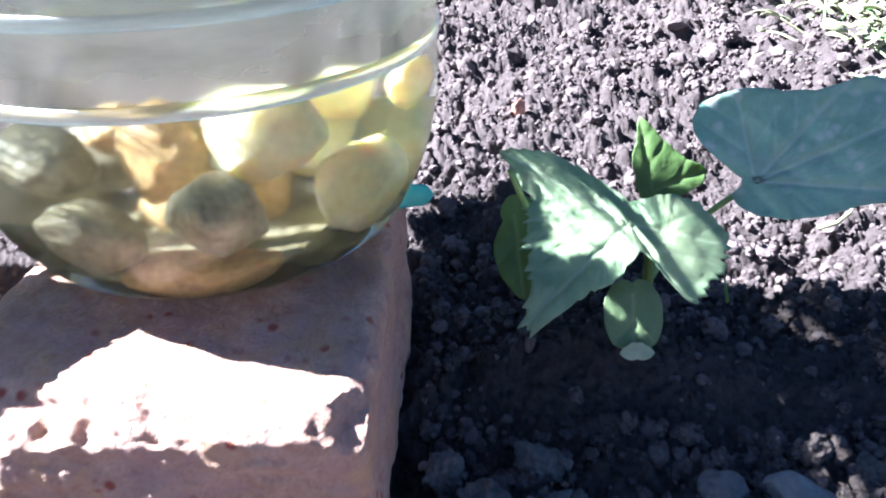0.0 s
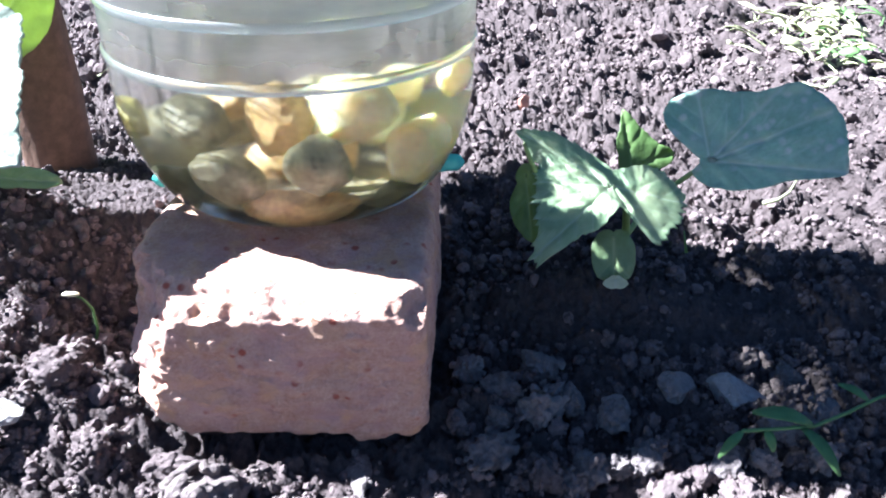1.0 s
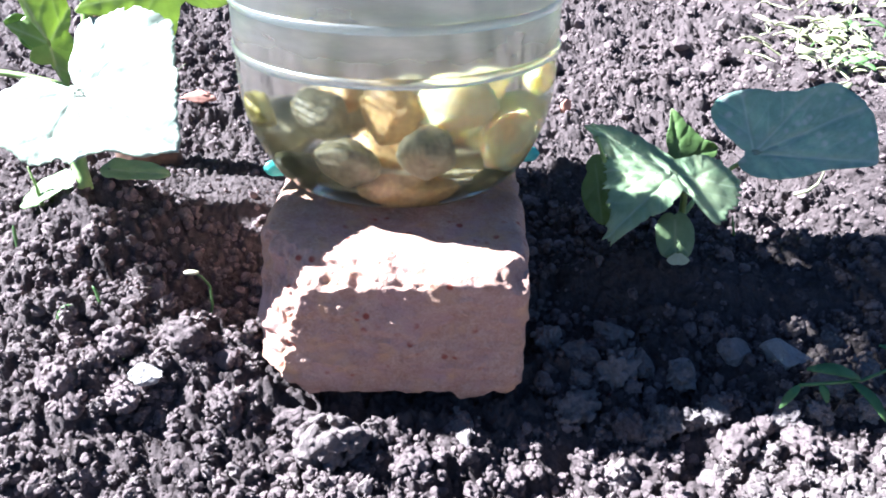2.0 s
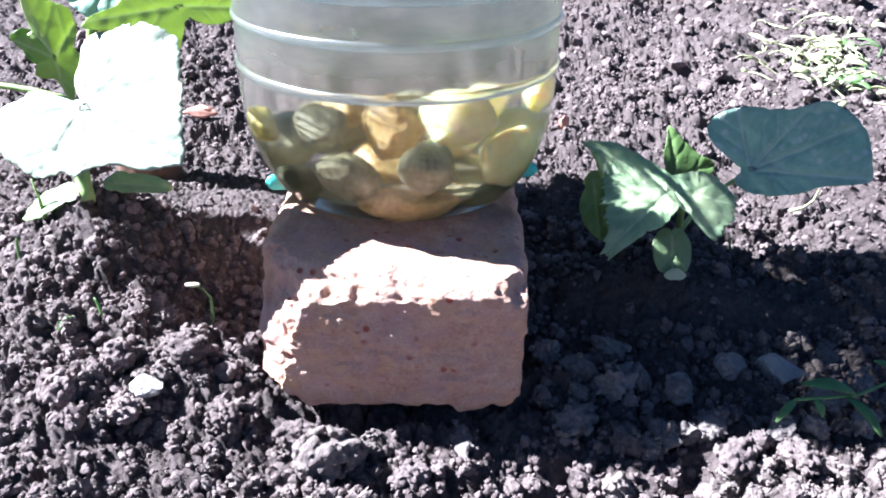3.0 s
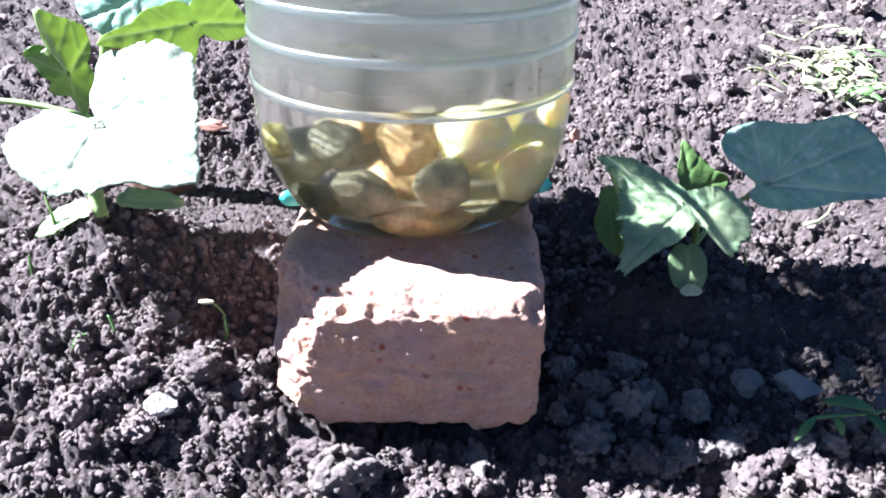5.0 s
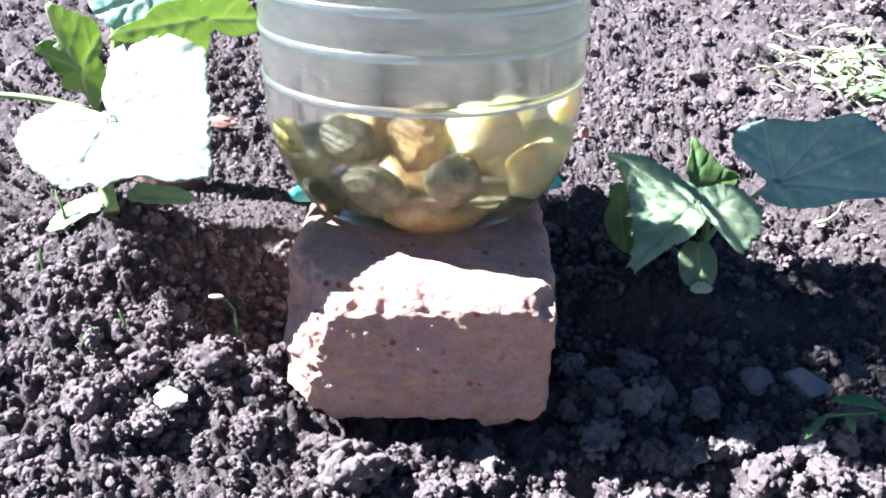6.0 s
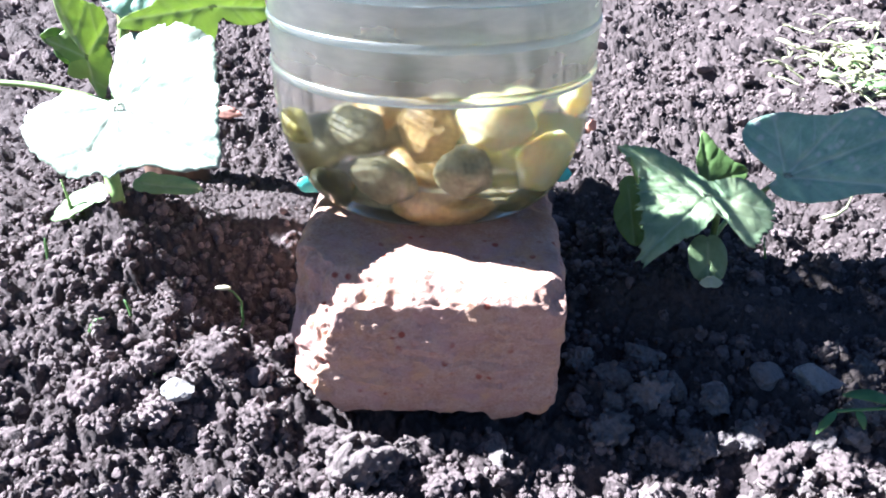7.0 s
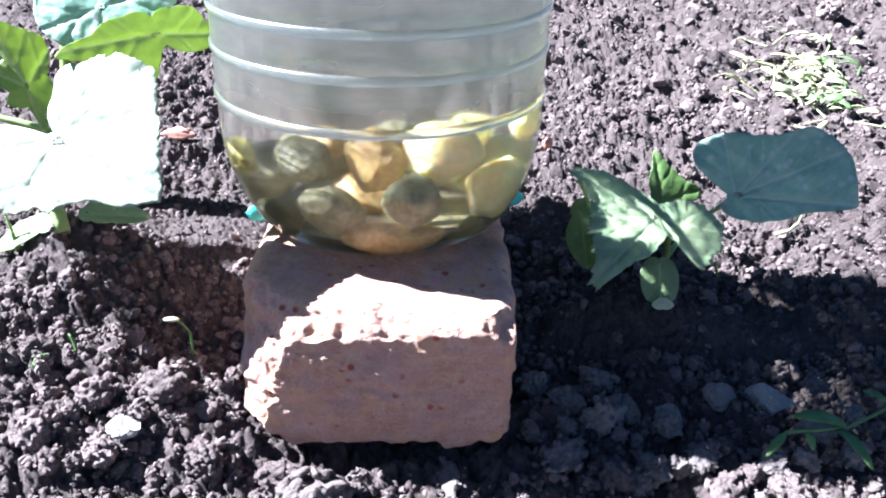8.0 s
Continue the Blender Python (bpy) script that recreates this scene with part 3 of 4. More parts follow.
def build_bottle():
    prof = bottle_profile()
    seg = 128
    v, f = [], []
    for r, z in prof:
        for a in range(seg):
            w = 2 * math.pi * a / seg
            v.append((max(r, 1e-5) * math.cos(w), max(r, 1e-5) * math.sin(w), z))
    faces = grid_faces(len(prof), seg, True)
    e = thing("water_bottle", (BX, BY, BZ), "clear ribbed plastic bottle full of water standing on a brick", "bottle")
    body = mesh_object("body", v, faces, BOTTLE, e)
    bm = bmesh.new()
    bm.from_mesh(body.data)
    bmesh.ops.remove_doubles(bm, verts=bm.verts[:], dist=1e-4)
    bmesh.ops.recalc_face_normals(bm, faces=bm.faces[:])
    bm.to_mesh(body.data)
    bm.free()
    body.cycles.is_caustics_caster = True
    body.cycles.is_caustics_receiver = True
    for z in (0.0655, 0.0875, 0.1055, 0.1275, 0.1495):
        bm = bmesh.new()
        ring = []
        for a in range(120):
            w = 2 * math.pi * a / 120
            ring.append([bm.verts.new(((0.0779 + 0.0017 * math.cos(q)) * math.cos(w), (0.0779 + 0.0017 * math.cos(q)) * math.sin(w), z + 0.0023 * math.sin(q))) for q in (-1.7, -1.1, -0.5, 0, 0.5, 1.1, 1.7)])
        for a in range(120):
            for b in range(6):
                bm.faces.new((ring[a][b], ring[(a + 1) % 120][b], ring[(a + 1) % 120][b + 1], ring[a][b + 1]))
        part("rib", bm, RIB, e).visible_shadow = False
    bm = bmesh.new()
    bmesh.ops.create_cone(bm, cap_ends=True, segments=48, radius1=0.0245, radius2=0.024, depth=0.02, matrix=Matrix.Translation((0, 0, 0.373)))
    bmesh.ops.bevel(bm, geom=[k for k in bm.edges if len(k.link_faces) == 2 and k.calc_face_angle() > 1], offset=0.002, segments=2, affect="EDGES")
    part("cap", bm, CAP, e, "round screw cap")
    return e


build_bottle()


def stone(at, size, seed, material, tint, turn=0.0):
    q, f = lump(4, seed, 0.1, 0.2, 8)
    ob = mesh_object("stone", q * np.array(size), f, material)
    ob.matrix_world = pose(*at, 0, 0, turn)
    ob.cycles.is_caustics_receiver = True
    return tagged(ob, "rounded %s stone under water in the bottle" % tint, "stone", "stones in the bottle")


for k, (x, y, z, sx, sy, sz, mat, tint) in enumerate((
        (0.004, -0.043, 0.0105, 0.022, 0.012, 0.008, BROWN, "reddish-brown"), (0.015, -0.050, 0.028, 0.0135, 0.012, 0.0125, GREY, "olive-grey"),
        (0.047, -0.028, 0.027, 0.018, 0.016, 0.017, YELLOW, "pale yellow"), (-0.020, -0.048, 0.025, 0.014, 0.012, 0.0125, GREY, "olive-grey"),
        (0.026, -0.036, 0.048, 0.018, 0.011, 0.0135, YELLOW, "pale yellow"), (-0.030, -0.036, 0.043, 0.013, 0.012, 0.010, GREY, "mottled olive-grey"),
        (-0.003, -0.032, 0.042, 0.014, 0.012, 0.014, BROWN, "yellowish-brown"), (-0.055, -0.018, 0.037, 0.010, 0.012, 0.009, OLIVE, "olive-yellow"),
        (0.054, 0.004, 0.047, 0.010, 0.010, 0.008, YELLOW, "pale yellow"), (-0.042, -0.030, 0.014, 0.013, 0.012, 0.010, DIM_EDGE, "shade-tinted dark olive"),
        (0.040, -0.034, 0.010, 0.013, 0.012, 0.007, DIM_EDGE, "shade-tinted dark olive"), (0.0, 0.0, 0.018, 0.02, 0.018, 0.013, BROWN, "yellowish-brown"),
        (0.036, 0.034, 0.02, 0.02, 0.018, 0.014, YELLOW, "dull yellow"), (-0.005, 0.044, 0.02, 0.019, 0.017, 0.014, GREY, "olive-grey"),
        (-0.042, 0.024, 0.022, 0.018, 0.018, 0.015, GREY, "olive-grey"), (0.02, 0.014, 0.030, 0.016, 0.015, 0.011, YELLOW, "dull yellow"),
        (-0.024, 0.010, 0.032, 0.016, 0.015, 0.012, GREY, "olive-grey"),
        (-0.020, -0.004, 0.043, 0.010, 0.010, 0.009, BROWN, "yellowish-brown"), (0.030, 0.012, 0.044, 0.012, 0.010, 0.010, YELLOW, "pale yellow"), (0.004, 0.006, 0.039, 0.012, 0.011, 0.011, GREY, "olive-grey"))):
    stone((BX + x, BY + y, BZ + z), (sx, sy, sz), 200 + k, mat, tint, k * 31 if abs(y) < 0.02 else 0)


def build_silt():
    q, f = lump(4, 260, 0.1, 0.05, 2)
    ob = mesh_object("silt", q * np.array((0.048, 0.048, 0.0045)), f, GREY)
    ob.matrix_world = pose(BX, BY, BZ + 0.0105)
    ob.cycles.is_caustics_receiver = True
    return tagged(ob, "olive-brown silt settled under the stones in the bottle", "silt", kind="stuff")


build_silt()


# ---- leaves ----
def leaf_mesh(name, at, normal, rim, material, parent, veins=(), teeth=0.035, cup=0.0, ripple=0.0012, seed=1, label=""):
    """A leaf blade spread from its stalk joint: rim rows are degrees, reach in cm and lift in cm in the blade's own plane."""
    n = Vector(normal).normalized()
    u = (Vector((1, 0, 0)) - n * n.x).normalized()
    v = n.cross(u)
    rows = sorted(rim)
    deg = np.array([r[0] for r in rows], float)
    reach, lift = np.array([r[1] for r in rows]) / 100, np.array([r[2] if len(r) > 2 else 0 for r in rows]) / 100
    na, nr = 240, 22
    a = np.linspace(-180, 180, na, endpoint=False)
    ext = np.concatenate([deg - 360, deg, deg + 360])
    rr = np.interp(a, ext, np.tile(reach, 3))
    ll = np.interp(a, ext, np.tile(lift, 3))
    for _ in range(2):
        rr = 0.25 * np.roll(rr, 1) + 0.5 * rr + 0.25 * np.roll(rr, -1)
        ll = 0.25 * np.roll(ll, 1) + 0.5 * ll + 0.25 * np.roll(ll, -1)
    s = (np.arange(1, nr + 1) / nr)
    # teeth follow the rim's length
    step = np.hypot(np.gradient(rr) * 1.0, rr * np.radians(360 / na))
    arc = np.cumsum(step)
    saw = (arc / 0.0045 + 0.5 * vnoise(np.stack([arc * 300, arc * 0, arc * 0], 1), seed)) % 1.0
    rim_r = rr * (1 + teeth * (saw - 0.5) * (0.8 + 0.7 * vnoise(np.stack([arc * 130, arc * 0 + seed, arc * 0], 1), seed + 2)) * np.clip(rr / 0.03, 0.3, 1.0))
    R = np.where(s[:, None] > 0.9, np.outer(s, rim_r), np.outer(s, rr))
    A = np.radians(a)[None, :]
    X, Y = R * np.cos(A), R * np.sin(A)
    Z = np.outer(s ** 1.6, ll) - cup * s[:, None] ** 2 * rr[None, :] * 1.0
    flat = np.stack([X.ravel(), Y.ravel(), np.zeros(X.size) + seed], 1)
    Z = Z + ripple * fbm(flat * 70, 3, seed).reshape(X.shape) * s[:, None] + 0.2 * ripple * vnoise(flat * 200, seed + 3).reshape(X.shape)
    vein = np.zeros_like(X)
    mains = veins or [d for d, r, *_ in rows if r > 0.72 * reach.max() * 100]
    for d in mains:
        c, sn = math.cos(radians(d)), math.sin(radians(d))
        along, across = X * c + Y * sn, np.abs(-X * sn + Y * c)
        w = np.where(along > 0, np.exp(-(across / 0.00075) ** 2), 0)
        vein = np.maximum(vein, w)
        Z = Z - 0.0009 * np.where(along > 0, np.exp(-(across / 0.0016) ** 2), 0) * np.clip((R - 0.002) / 0.006, 0, 1)
        for k in range(1, 6):
            at0 = k * 0.011
            for side in (-1, 1):
                cc, ss = math.cos(radians(d + side * 42)), math.sin(radians(d + side * 42))
                px, py = X - at0 * c, Y - at0 * sn
                al, ac = px * cc + py * ss, np.abs(-px * ss + py * cc)
                w = np.where((al > 0) & (al < 0.022), 0.55 * np.exp(-(ac / 0.00045) ** 2), 0)
                vein = np.maximum(vein, w)
                Z = Z - 0.0005 * np.clip((R - 0.004) / 0.006, 0, 1) * np.where((al > 0) & (al < 0.022), np.exp(-(ac / 0.0012) ** 2), 0)
    P = np.array(at)[None, :] + X.ravel()[:, None] * np.array(u) + Y.ravel()[:, None] * np.array(v) + Z.ravel()[:, None] * np.array(n)
    P = np.concatenate([P, [np.array(at)]])
    faces = grid_faces(nr, na, True)
    hub = len(P) - 1
    k = np.arange(na)
    tri = np.stack([np.full(na, hub), k, (k + 1) % na], 1)
    me = bpy.data.meshes.new(name)
    me.from_pydata([tuple(c) for c in P], [], [tuple(int(i) for i in f[:, ]) for f in faces] + [tuple(int(i) for i in f) for f in tri])
    me.polygons.foreach_set("use_smooth", [True] * len(me.polygons))
    at_ = me.attributes.new("vein", "FLOAT", "POINT")
    at_.data.foreach_set("value", np.concatenate([vein.ravel(), [0.8]]).astype(np.float32))
    me.materials.append(material)
    ob = new(name, me)
    ob.parent = parent
    if parent:
        ob.matrix_parent_inverse = Matrix.Translation(parent.location).inverted()
    ob.cycles.is_caustics_receiver = True
    th = ob.modifiers.new("thickness", "SOLIDIFY")
    th.thickness, th.offset = 0.0005, 0
    return tagged(ob, label)


def stalk(name, points, r0, r1, parent, material=None, label=""):
    n = len(points)
    ob = part(name, tube_bm(points, [r0 + (r1 - r0) * k / (n - 1) for k in range(n)]), material or STEM, parent, label)
    ob.matrix_parent_inverse = Matrix.Translation(parent.location).inverted()
    return ob


# seedling beside the brick, in the shade of the bottle
base_a = (0.079, 0.278, soil_z(0.079, 0.278) - 0.003)
plant_a = thing("cucumber_seedling", base_a, "young cucumber seedling with toothed green leaves beside the brick", "plant")
stalk("stem", bend(base_a, (0.071, 0.252, 0.052), 0.003, side=(0, -1, 0)), 0.0024, 0.0018, plant_a)
stalk("leaf_stalk", bend((0.071, 0.252, 0.052), (0.0598, 0.2413, 0.0665), 0.002, side=(0, -1, 0)), 0.0018, 0.0013, plant_a)
leaf_mesh("leaf", (0.0596, 0.2410, 0.0670), (-0.14, -0.57, 0.81), [(-164, 3.6), (-149, 3.9, -0.1), (-143, 4.5, -0.2), (-139, 5.25, -0.4), (-132, 4.95, -0.3), (-129, 3.75, -0.2), (-122, 2.8), (-107, 2.25), (-96, 1.6, 0.1), (-75, 1.15, 0.15), (-65, 1.4, 0.1), (-61, 3.0, -0.2), (-59, 3.5, -0.4), (-43, 3.45, -0.3), (-29, 3.4, -0.2), (-15, 3.4, -0.1), (-6, 3.05), (12, 2.45), (29, 1.8), (47, 1.15), (80, 0.75), (106, 1.45), (117, 2.15), (128, 3.75), (135, 4.7), (142, 5.4, 0.1), (147, 4.6), (156, 3.6, -0.15), (177, 3.45, 0.1)], LEAF, plant_a, veins=(-138, -60, -18, 141, 172), teeth=0.11, ripple=0.0018, seed=5, label="toothed green leaf with pale patches of painted-in light")
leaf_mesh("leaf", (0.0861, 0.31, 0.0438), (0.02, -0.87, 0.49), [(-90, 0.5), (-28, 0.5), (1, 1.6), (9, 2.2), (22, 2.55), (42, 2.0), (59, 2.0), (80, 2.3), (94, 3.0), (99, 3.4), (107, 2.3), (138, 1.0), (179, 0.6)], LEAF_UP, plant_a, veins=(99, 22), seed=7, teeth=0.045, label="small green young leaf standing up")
leaf_mesh("leaf", (0.063, 0.237, 0.0425), (0.0, -0.75, 0.66), [(-90, 2.2), (-68, 2.05), (-40, 1.35), (0, 0.8), (90, 0.2), (180, 0.8), (-140, 1.35), (-112, 2.05)], LEAF_BUD, plant_a, veins=(-90,), teeth=0.0, cup=0.12, seed=9, label="smooth oval seed leaf with a torn pale tip")
# The darker leaf colour here also stands in for the shade it hangs in.
leaf_mesh("leaf", (0.022, 0.256, 0.066), (-0.5, -0.7, 0.5), [(-134, 0.6), (-124, 1.3), (-104, 2.4), (-85, 3.4), (-72, 3.1), (-50, 1.6), (0, 0.8), (60, 0.5), (140, 0.4)], LEAF_UP, plant_a, veins=(-85,), seed=12, label="dark green hanging leaf, its shade put into the colour")
stalk("leaf_stalk", bend((0.075, 0.268, 0.022), (0.1200, 0.2875, 0.0585), 0.012, side=(0, 1, -0.3)), 0.0016, 0.0012, plant_a)
leaf_mesh("leaf", (0.1194, 0.2865, 0.0592), (-0.28, -0.83, 0.48), [(-167, 0.5), (-150, 1.0), (-103, 1.2), (-68, 1.5), (-40, 2.3), (-26, 3.1), (-15, 3.9), (-11, 5.0), (-8, 6.6, -0.2), (3, 6.5, -0.1), (16, 6.6, -0.1), (25, 6.4, -0.2), (35, 6.1, -0.2), (43, 5.7), (50, 4.7, 0.2), (56, 4.1, 0.3), (73, 3.6, 0.3), (93, 3.7, 0.1), (112, 3.8, -0.1), (121, 3.8, -0.2), (130, 3.6, -0.2), (136, 3.2, -0.1), (141, 2.6), (146, 1.3), (160, 0.5)], LEAF_SKY_TINT, plant_a, veins=(22, 47, 100, -6), teeth=0.012, cup=0.02, ripple=0.0016, seed=15, label="broad green leaf speckled with white, bluish shade put into its colour")


PALE_TIP = leaf_material("torn_tip", (0.55, 0.6, 0.4), (0.6, 0.64, 0.46), (0.6, 0.62, 0.35))
leaf_mesh("leaf_tip", (0.063, 0.2232, 0.0278), (0.0, -0.8, 0.6), [(-90, 0.42), (-55, 0.55), (-20, 0.65), (10, 0.3), (90, 0.12), (170, 0.3), (-160, 0.65), (-125, 0.55)], PALE_TIP, plant_a, veins=(-90,), teeth=0.0, seed=10, label="pale torn tip of the seed leaf")

stalk("leaf_stalk", bend((0.0271, 0.254, 0.0662), (0.02, 0.252, 0.0831), 0.002, side=(0, -1, 0)), 0.0013, 0.0010, plant_a, label="yellow-green leaf stalk")

# plant by the stake
base_l = (-0.253, 0.264, soil_z(-0.253, 0.264) - 0.003)
plant_l = thing("cucumber_plant", base_l, "cucumber plant with large sunlit leaves growing by the stake", "plant")
stalk("stem", bend(base_l, (-0.258, 0.298, 0.09), 0.004, side=(-1, 0, 0)), 0.0045, 0.0035, plant_l)
stalk("stem", bend((-0.258, 0.298, 0.09), (-0.25, 0.312, 0.17), 0.004, side=(1, 0, 0)), 0.0035, 0.0025, plant_l)
leaf_mesh("leaf", (-0.2200, 0.2057, 0.1201), (-0.35, -0.65, 0.67), [(-176, 5.5), (-162, 4.8), (-146, 4.1, -0.1), (-132, 3.9, -0.2), (-119, 3.4, -0.1), (-104, 3.0), (-92, 3.3), (-78, 3.0), (-60, 3.5), (-52, 3.9), (-43, 5.2), (-39, 5.4, -0.2), (-33, 6.1, -0.5), (-28, 6.0, -0.3), (-21, 5.5, -0.1), (-9, 5.05, -0.2), (6, 4.85, -0.1), (26, 4.95, -0.1), (33, 5.2), (42, 4.9), (54, 4.6), (59, 4.7), (62, 3.9), (66, 4.4), (79, 3.8), (94, 3.8), (101, 3.4), (110, 1.9), (125, 0.5), (150, 0.8), (154, 2.0), (158, 3.2, 0.1), (164, 4.3, 0.2), (169, 5.0, 0.1), (175, 5.5)], LEAF_GLARE, plant_l, veins=(-33, 38, 85, -78, -128, 178), seed=21, cup=0.03, ripple=0.0021, teeth=0.035, label="large pale leaf glaring in full sun")
stalk("leaf_stalk", bend((-0.258, 0.298, 0.09), (-0.2206, 0.2078, 0.1181), -0.004), 0.002, 0.0014, plant_l)
# Lower lobe, hidden from view, is added to shade the brick's back corner.
leaf_mesh("leaf", (-0.192, 0.275, 0.15), (0.8, -0.55, 0.25), [(-169, 3.5), (-163, 5.2), (-160, 6.0), (-156, 4.6), (-150, 4.2), (-130, 4.7), (-115, 4.2), (-95, 2.4), (-75, 0.8), (-38, 0.7), (-14, 2.2), (-1, 3.4), (15, 3.5), (37, 2.8), (60, 1.6), (114, 0.8), (166, 1.9), (177, 2.7)], LEAF_YOUNG, plant_l, veins=(-162, 10), seed=24, teeth=0.03, label="yellow-green leaf flap lit from behind")
# Lower rim enlarged out of sight, for more shade on the brick.
leaf_mesh("leaf", (-0.224, 0.295, 0.158), (0.2, -0.75, 0.6), [(-159, 3.1), (-140, 2.9), (-118, 2.6), (-80, 3.0), (-50, 2.6), (-2, 2.7), (16, 3.9), (38, 4.3), (80, 3.2), (115, 2.8), (158, 3.2)], LEAF_SKY_TINT, plant_l, veins=(-150, 30, -80, 110), seed=27, label="green leaf with bluish shade put into its colour")
leaf_mesh("leaf", (-0.2597, 0.275, 0.1227), (0.55, -0.8, 0.25), [(-164, 0.8), (-138, 1.3), (-90, 1.0), (-79, 1.5, 0.1), (-75, 2.4, 0.1), (-60, 1.7, 0.2), (-24, 1.2, 0.3), (4, 1.2, 0.3), (35, 1.1, 0.2), (60, 2.1, 0.3), (72, 2.6, 0.3), (98, 2.9, 0.2), (115, 3.6), (119, 2.4, -0.3), (122, 1.6, -0.4), (139, 1.6, -0.5), (154, 2.0, -0.6), (170, 1.2, -0.3)], LEAF_YOUNG, plant_l, veins=(115, 60, 154, -77), seed=29, teeth=0.05, label="upright bright green leaf folded along a pale midrib")
leaf_mesh("leaf", (-0.287, 0.318, 0.118), (0.45, -0.8, 0.4), [(-165, 0.8), (-111, 1.0), (-86, 1.1), (-19, 0.6), (94, 0.6), (133, 1.2), (165, 1.5), (178, 1.2)], LEAF_UP, plant_l, veins=(165, -86), seed=31, teeth=0.08, label="small green leaf with toothed edge")
stalk("leaf_stalk", bend((-0.258, 0.298, 0.09), (-0.34, 0.31, 0.098), 0.004), 0.002, 0.0016, plant_l)
# Unseen stalk and leaf, outlined to cast the shade left of the brick.
stalk("leaf_stalk", bend((-0.34, 0.31, 0.098), (-0.347, 0.283, 0.169), 0.006, side=(-1, 0, 0)), 0.0016, 0.0013, plant_l)
leaf_mesh("leaf", (-0.346, 0.282, 0.17), (-0.05, -0.03, 1.0), [(-162, 3.3), (-154, 4.2), (-116, 4.8), (-103, 4.3), (-84, 3.3), (-60, 4.6), (-42, 6.6), (-22, 6.3), (-9, 3.9), (8, 3.2), (22, 3.0), (36, 2.5), (46, 2.2), (64, 2.6), (88, 3.5), (115, 3.0), (138, 2.7), (170, 3.0)], LEAF_OPAQUE, plant_l, veins=(-130, -20, 36, 88), seed=33, label="unseen broad leaf added to cast shade left of the brick")
leaf_mesh("leaf", (-0.2584, 0.268, 0.0523), (-0.45, -0.5, 0.74), [(-176, 4.6), (-171, 4.5), (-164, 3.8), (-160, 2.5), (-142, 1.0), (-63, 0.4), (30, 0.3), (132, 0.5), (161, 2.1), (173, 3.6)], LEAF_COT, plant_l, veins=(-176,), teeth=0, cup=0.04, seed=35, label="smooth pale seed leaf")
leaf_mesh("leaf", (-0.2425, 0.272, 0.0547), (0.2, -0.5, 0.84), [(-49, 0.6), (-14, 1.5), (-3, 3.0), (4, 3.4), (21, 2.4), (41, 1.2), (101, 0.4), (180, 0.3)], LEAF_COT, plant_l, veins=(4,), teeth=0, cup=0.06, seed=37, label="smooth green seed leaf")


# Unseen stalk and leaf, added to shade the soil behind the bottle.
stalk("leaf_stalk", bend((-0.25, 0.312, 0.17), (-0.206, 0.384, 0.243), 0.012), 0.0022, 0.0015, plant_l)
leaf_mesh("leaf", (-0.205, 0.385, 0.245), (-0.35, -0.1, 0.93), [(-165, 5.0), (-120, 4.2), (-75, 4.0), (-30, 5.6), (0, 6.2), (45, 5.0), (90, 4.0), (130, 4.4), (170, 5.0)], LEAF, plant_l, veins=(0, -40, 40, 100, -100), seed=39, label="unseen upper leaf added to shade the soil behind the bottle")


# ---- stake ----
def build_stake():
    zs = np.linspace(-0.05, 0.75, 160)
    seg = 40
    v = []
    for z in zs:
        for a in range(seg):
            w = 2 * math.pi * a / seg
            v.append((math.cos(w), math.sin(w), z))
    v = np.array(v)
    r = 0.0203 + 0.0008 * fbm(v * (2.5, 2.5, 14), 3, 51) + 0.0004 * fbm(v * (9, 9, 60), 2, 52)
    v[:, 0], v[:, 1] = v[:, 0] * r, v[:, 1] * r
    f = grid_faces(len(zs), seg, True)
    ob = mesh_object("stake", v, f, STAKE)
    bm = bmesh.new()
    bm.from_mesh(ob.data)
    bmesh.ops.holes_fill(bm, edges=[e for e in bm.edges if e.is_boundary])
    bmesh.ops.recalc_face_normals(bm, faces=bm.faces[:])
    bm.to_mesh(ob.data)
    bm.free()
    ob.matrix_world = pose(-0.2493, 0.36, soil_z(-0.2493, 0.36), 1, -1, 0)
    return tagged(ob, "brown weathered round stake driven into the soil", "stake")


build_stake()


# ---- single clods that stand out ----
def clod(at, size, seed, label, material=CLOD, name="soil_clod", turn=0, crumbs=70):
    q, f = cluster(seed, crumbs, 2, 3, (0.12, 0.34)) if crumbs > 30 else cluster(seed, crumbs, 2, 4, (0.10, 0.26)) if crumbs else lump(4, seed, 0.14, 0.34)
    ob = mesh_object(name, q * np.array(size), f, material, smooth=False)
    if crumbs:
        fuse(ob, max(size) * 0.045)
    x, y = at
    ob.matrix_world = pose(x, y, float(ground_height(np.array([x]), np.array([y]))[0]) + 0.002 + size[2] * (0.42 if material is MID else 0.25), 0, 0, turn)
    return tagged(ob, label, "soil clod", "large clods round the brick")


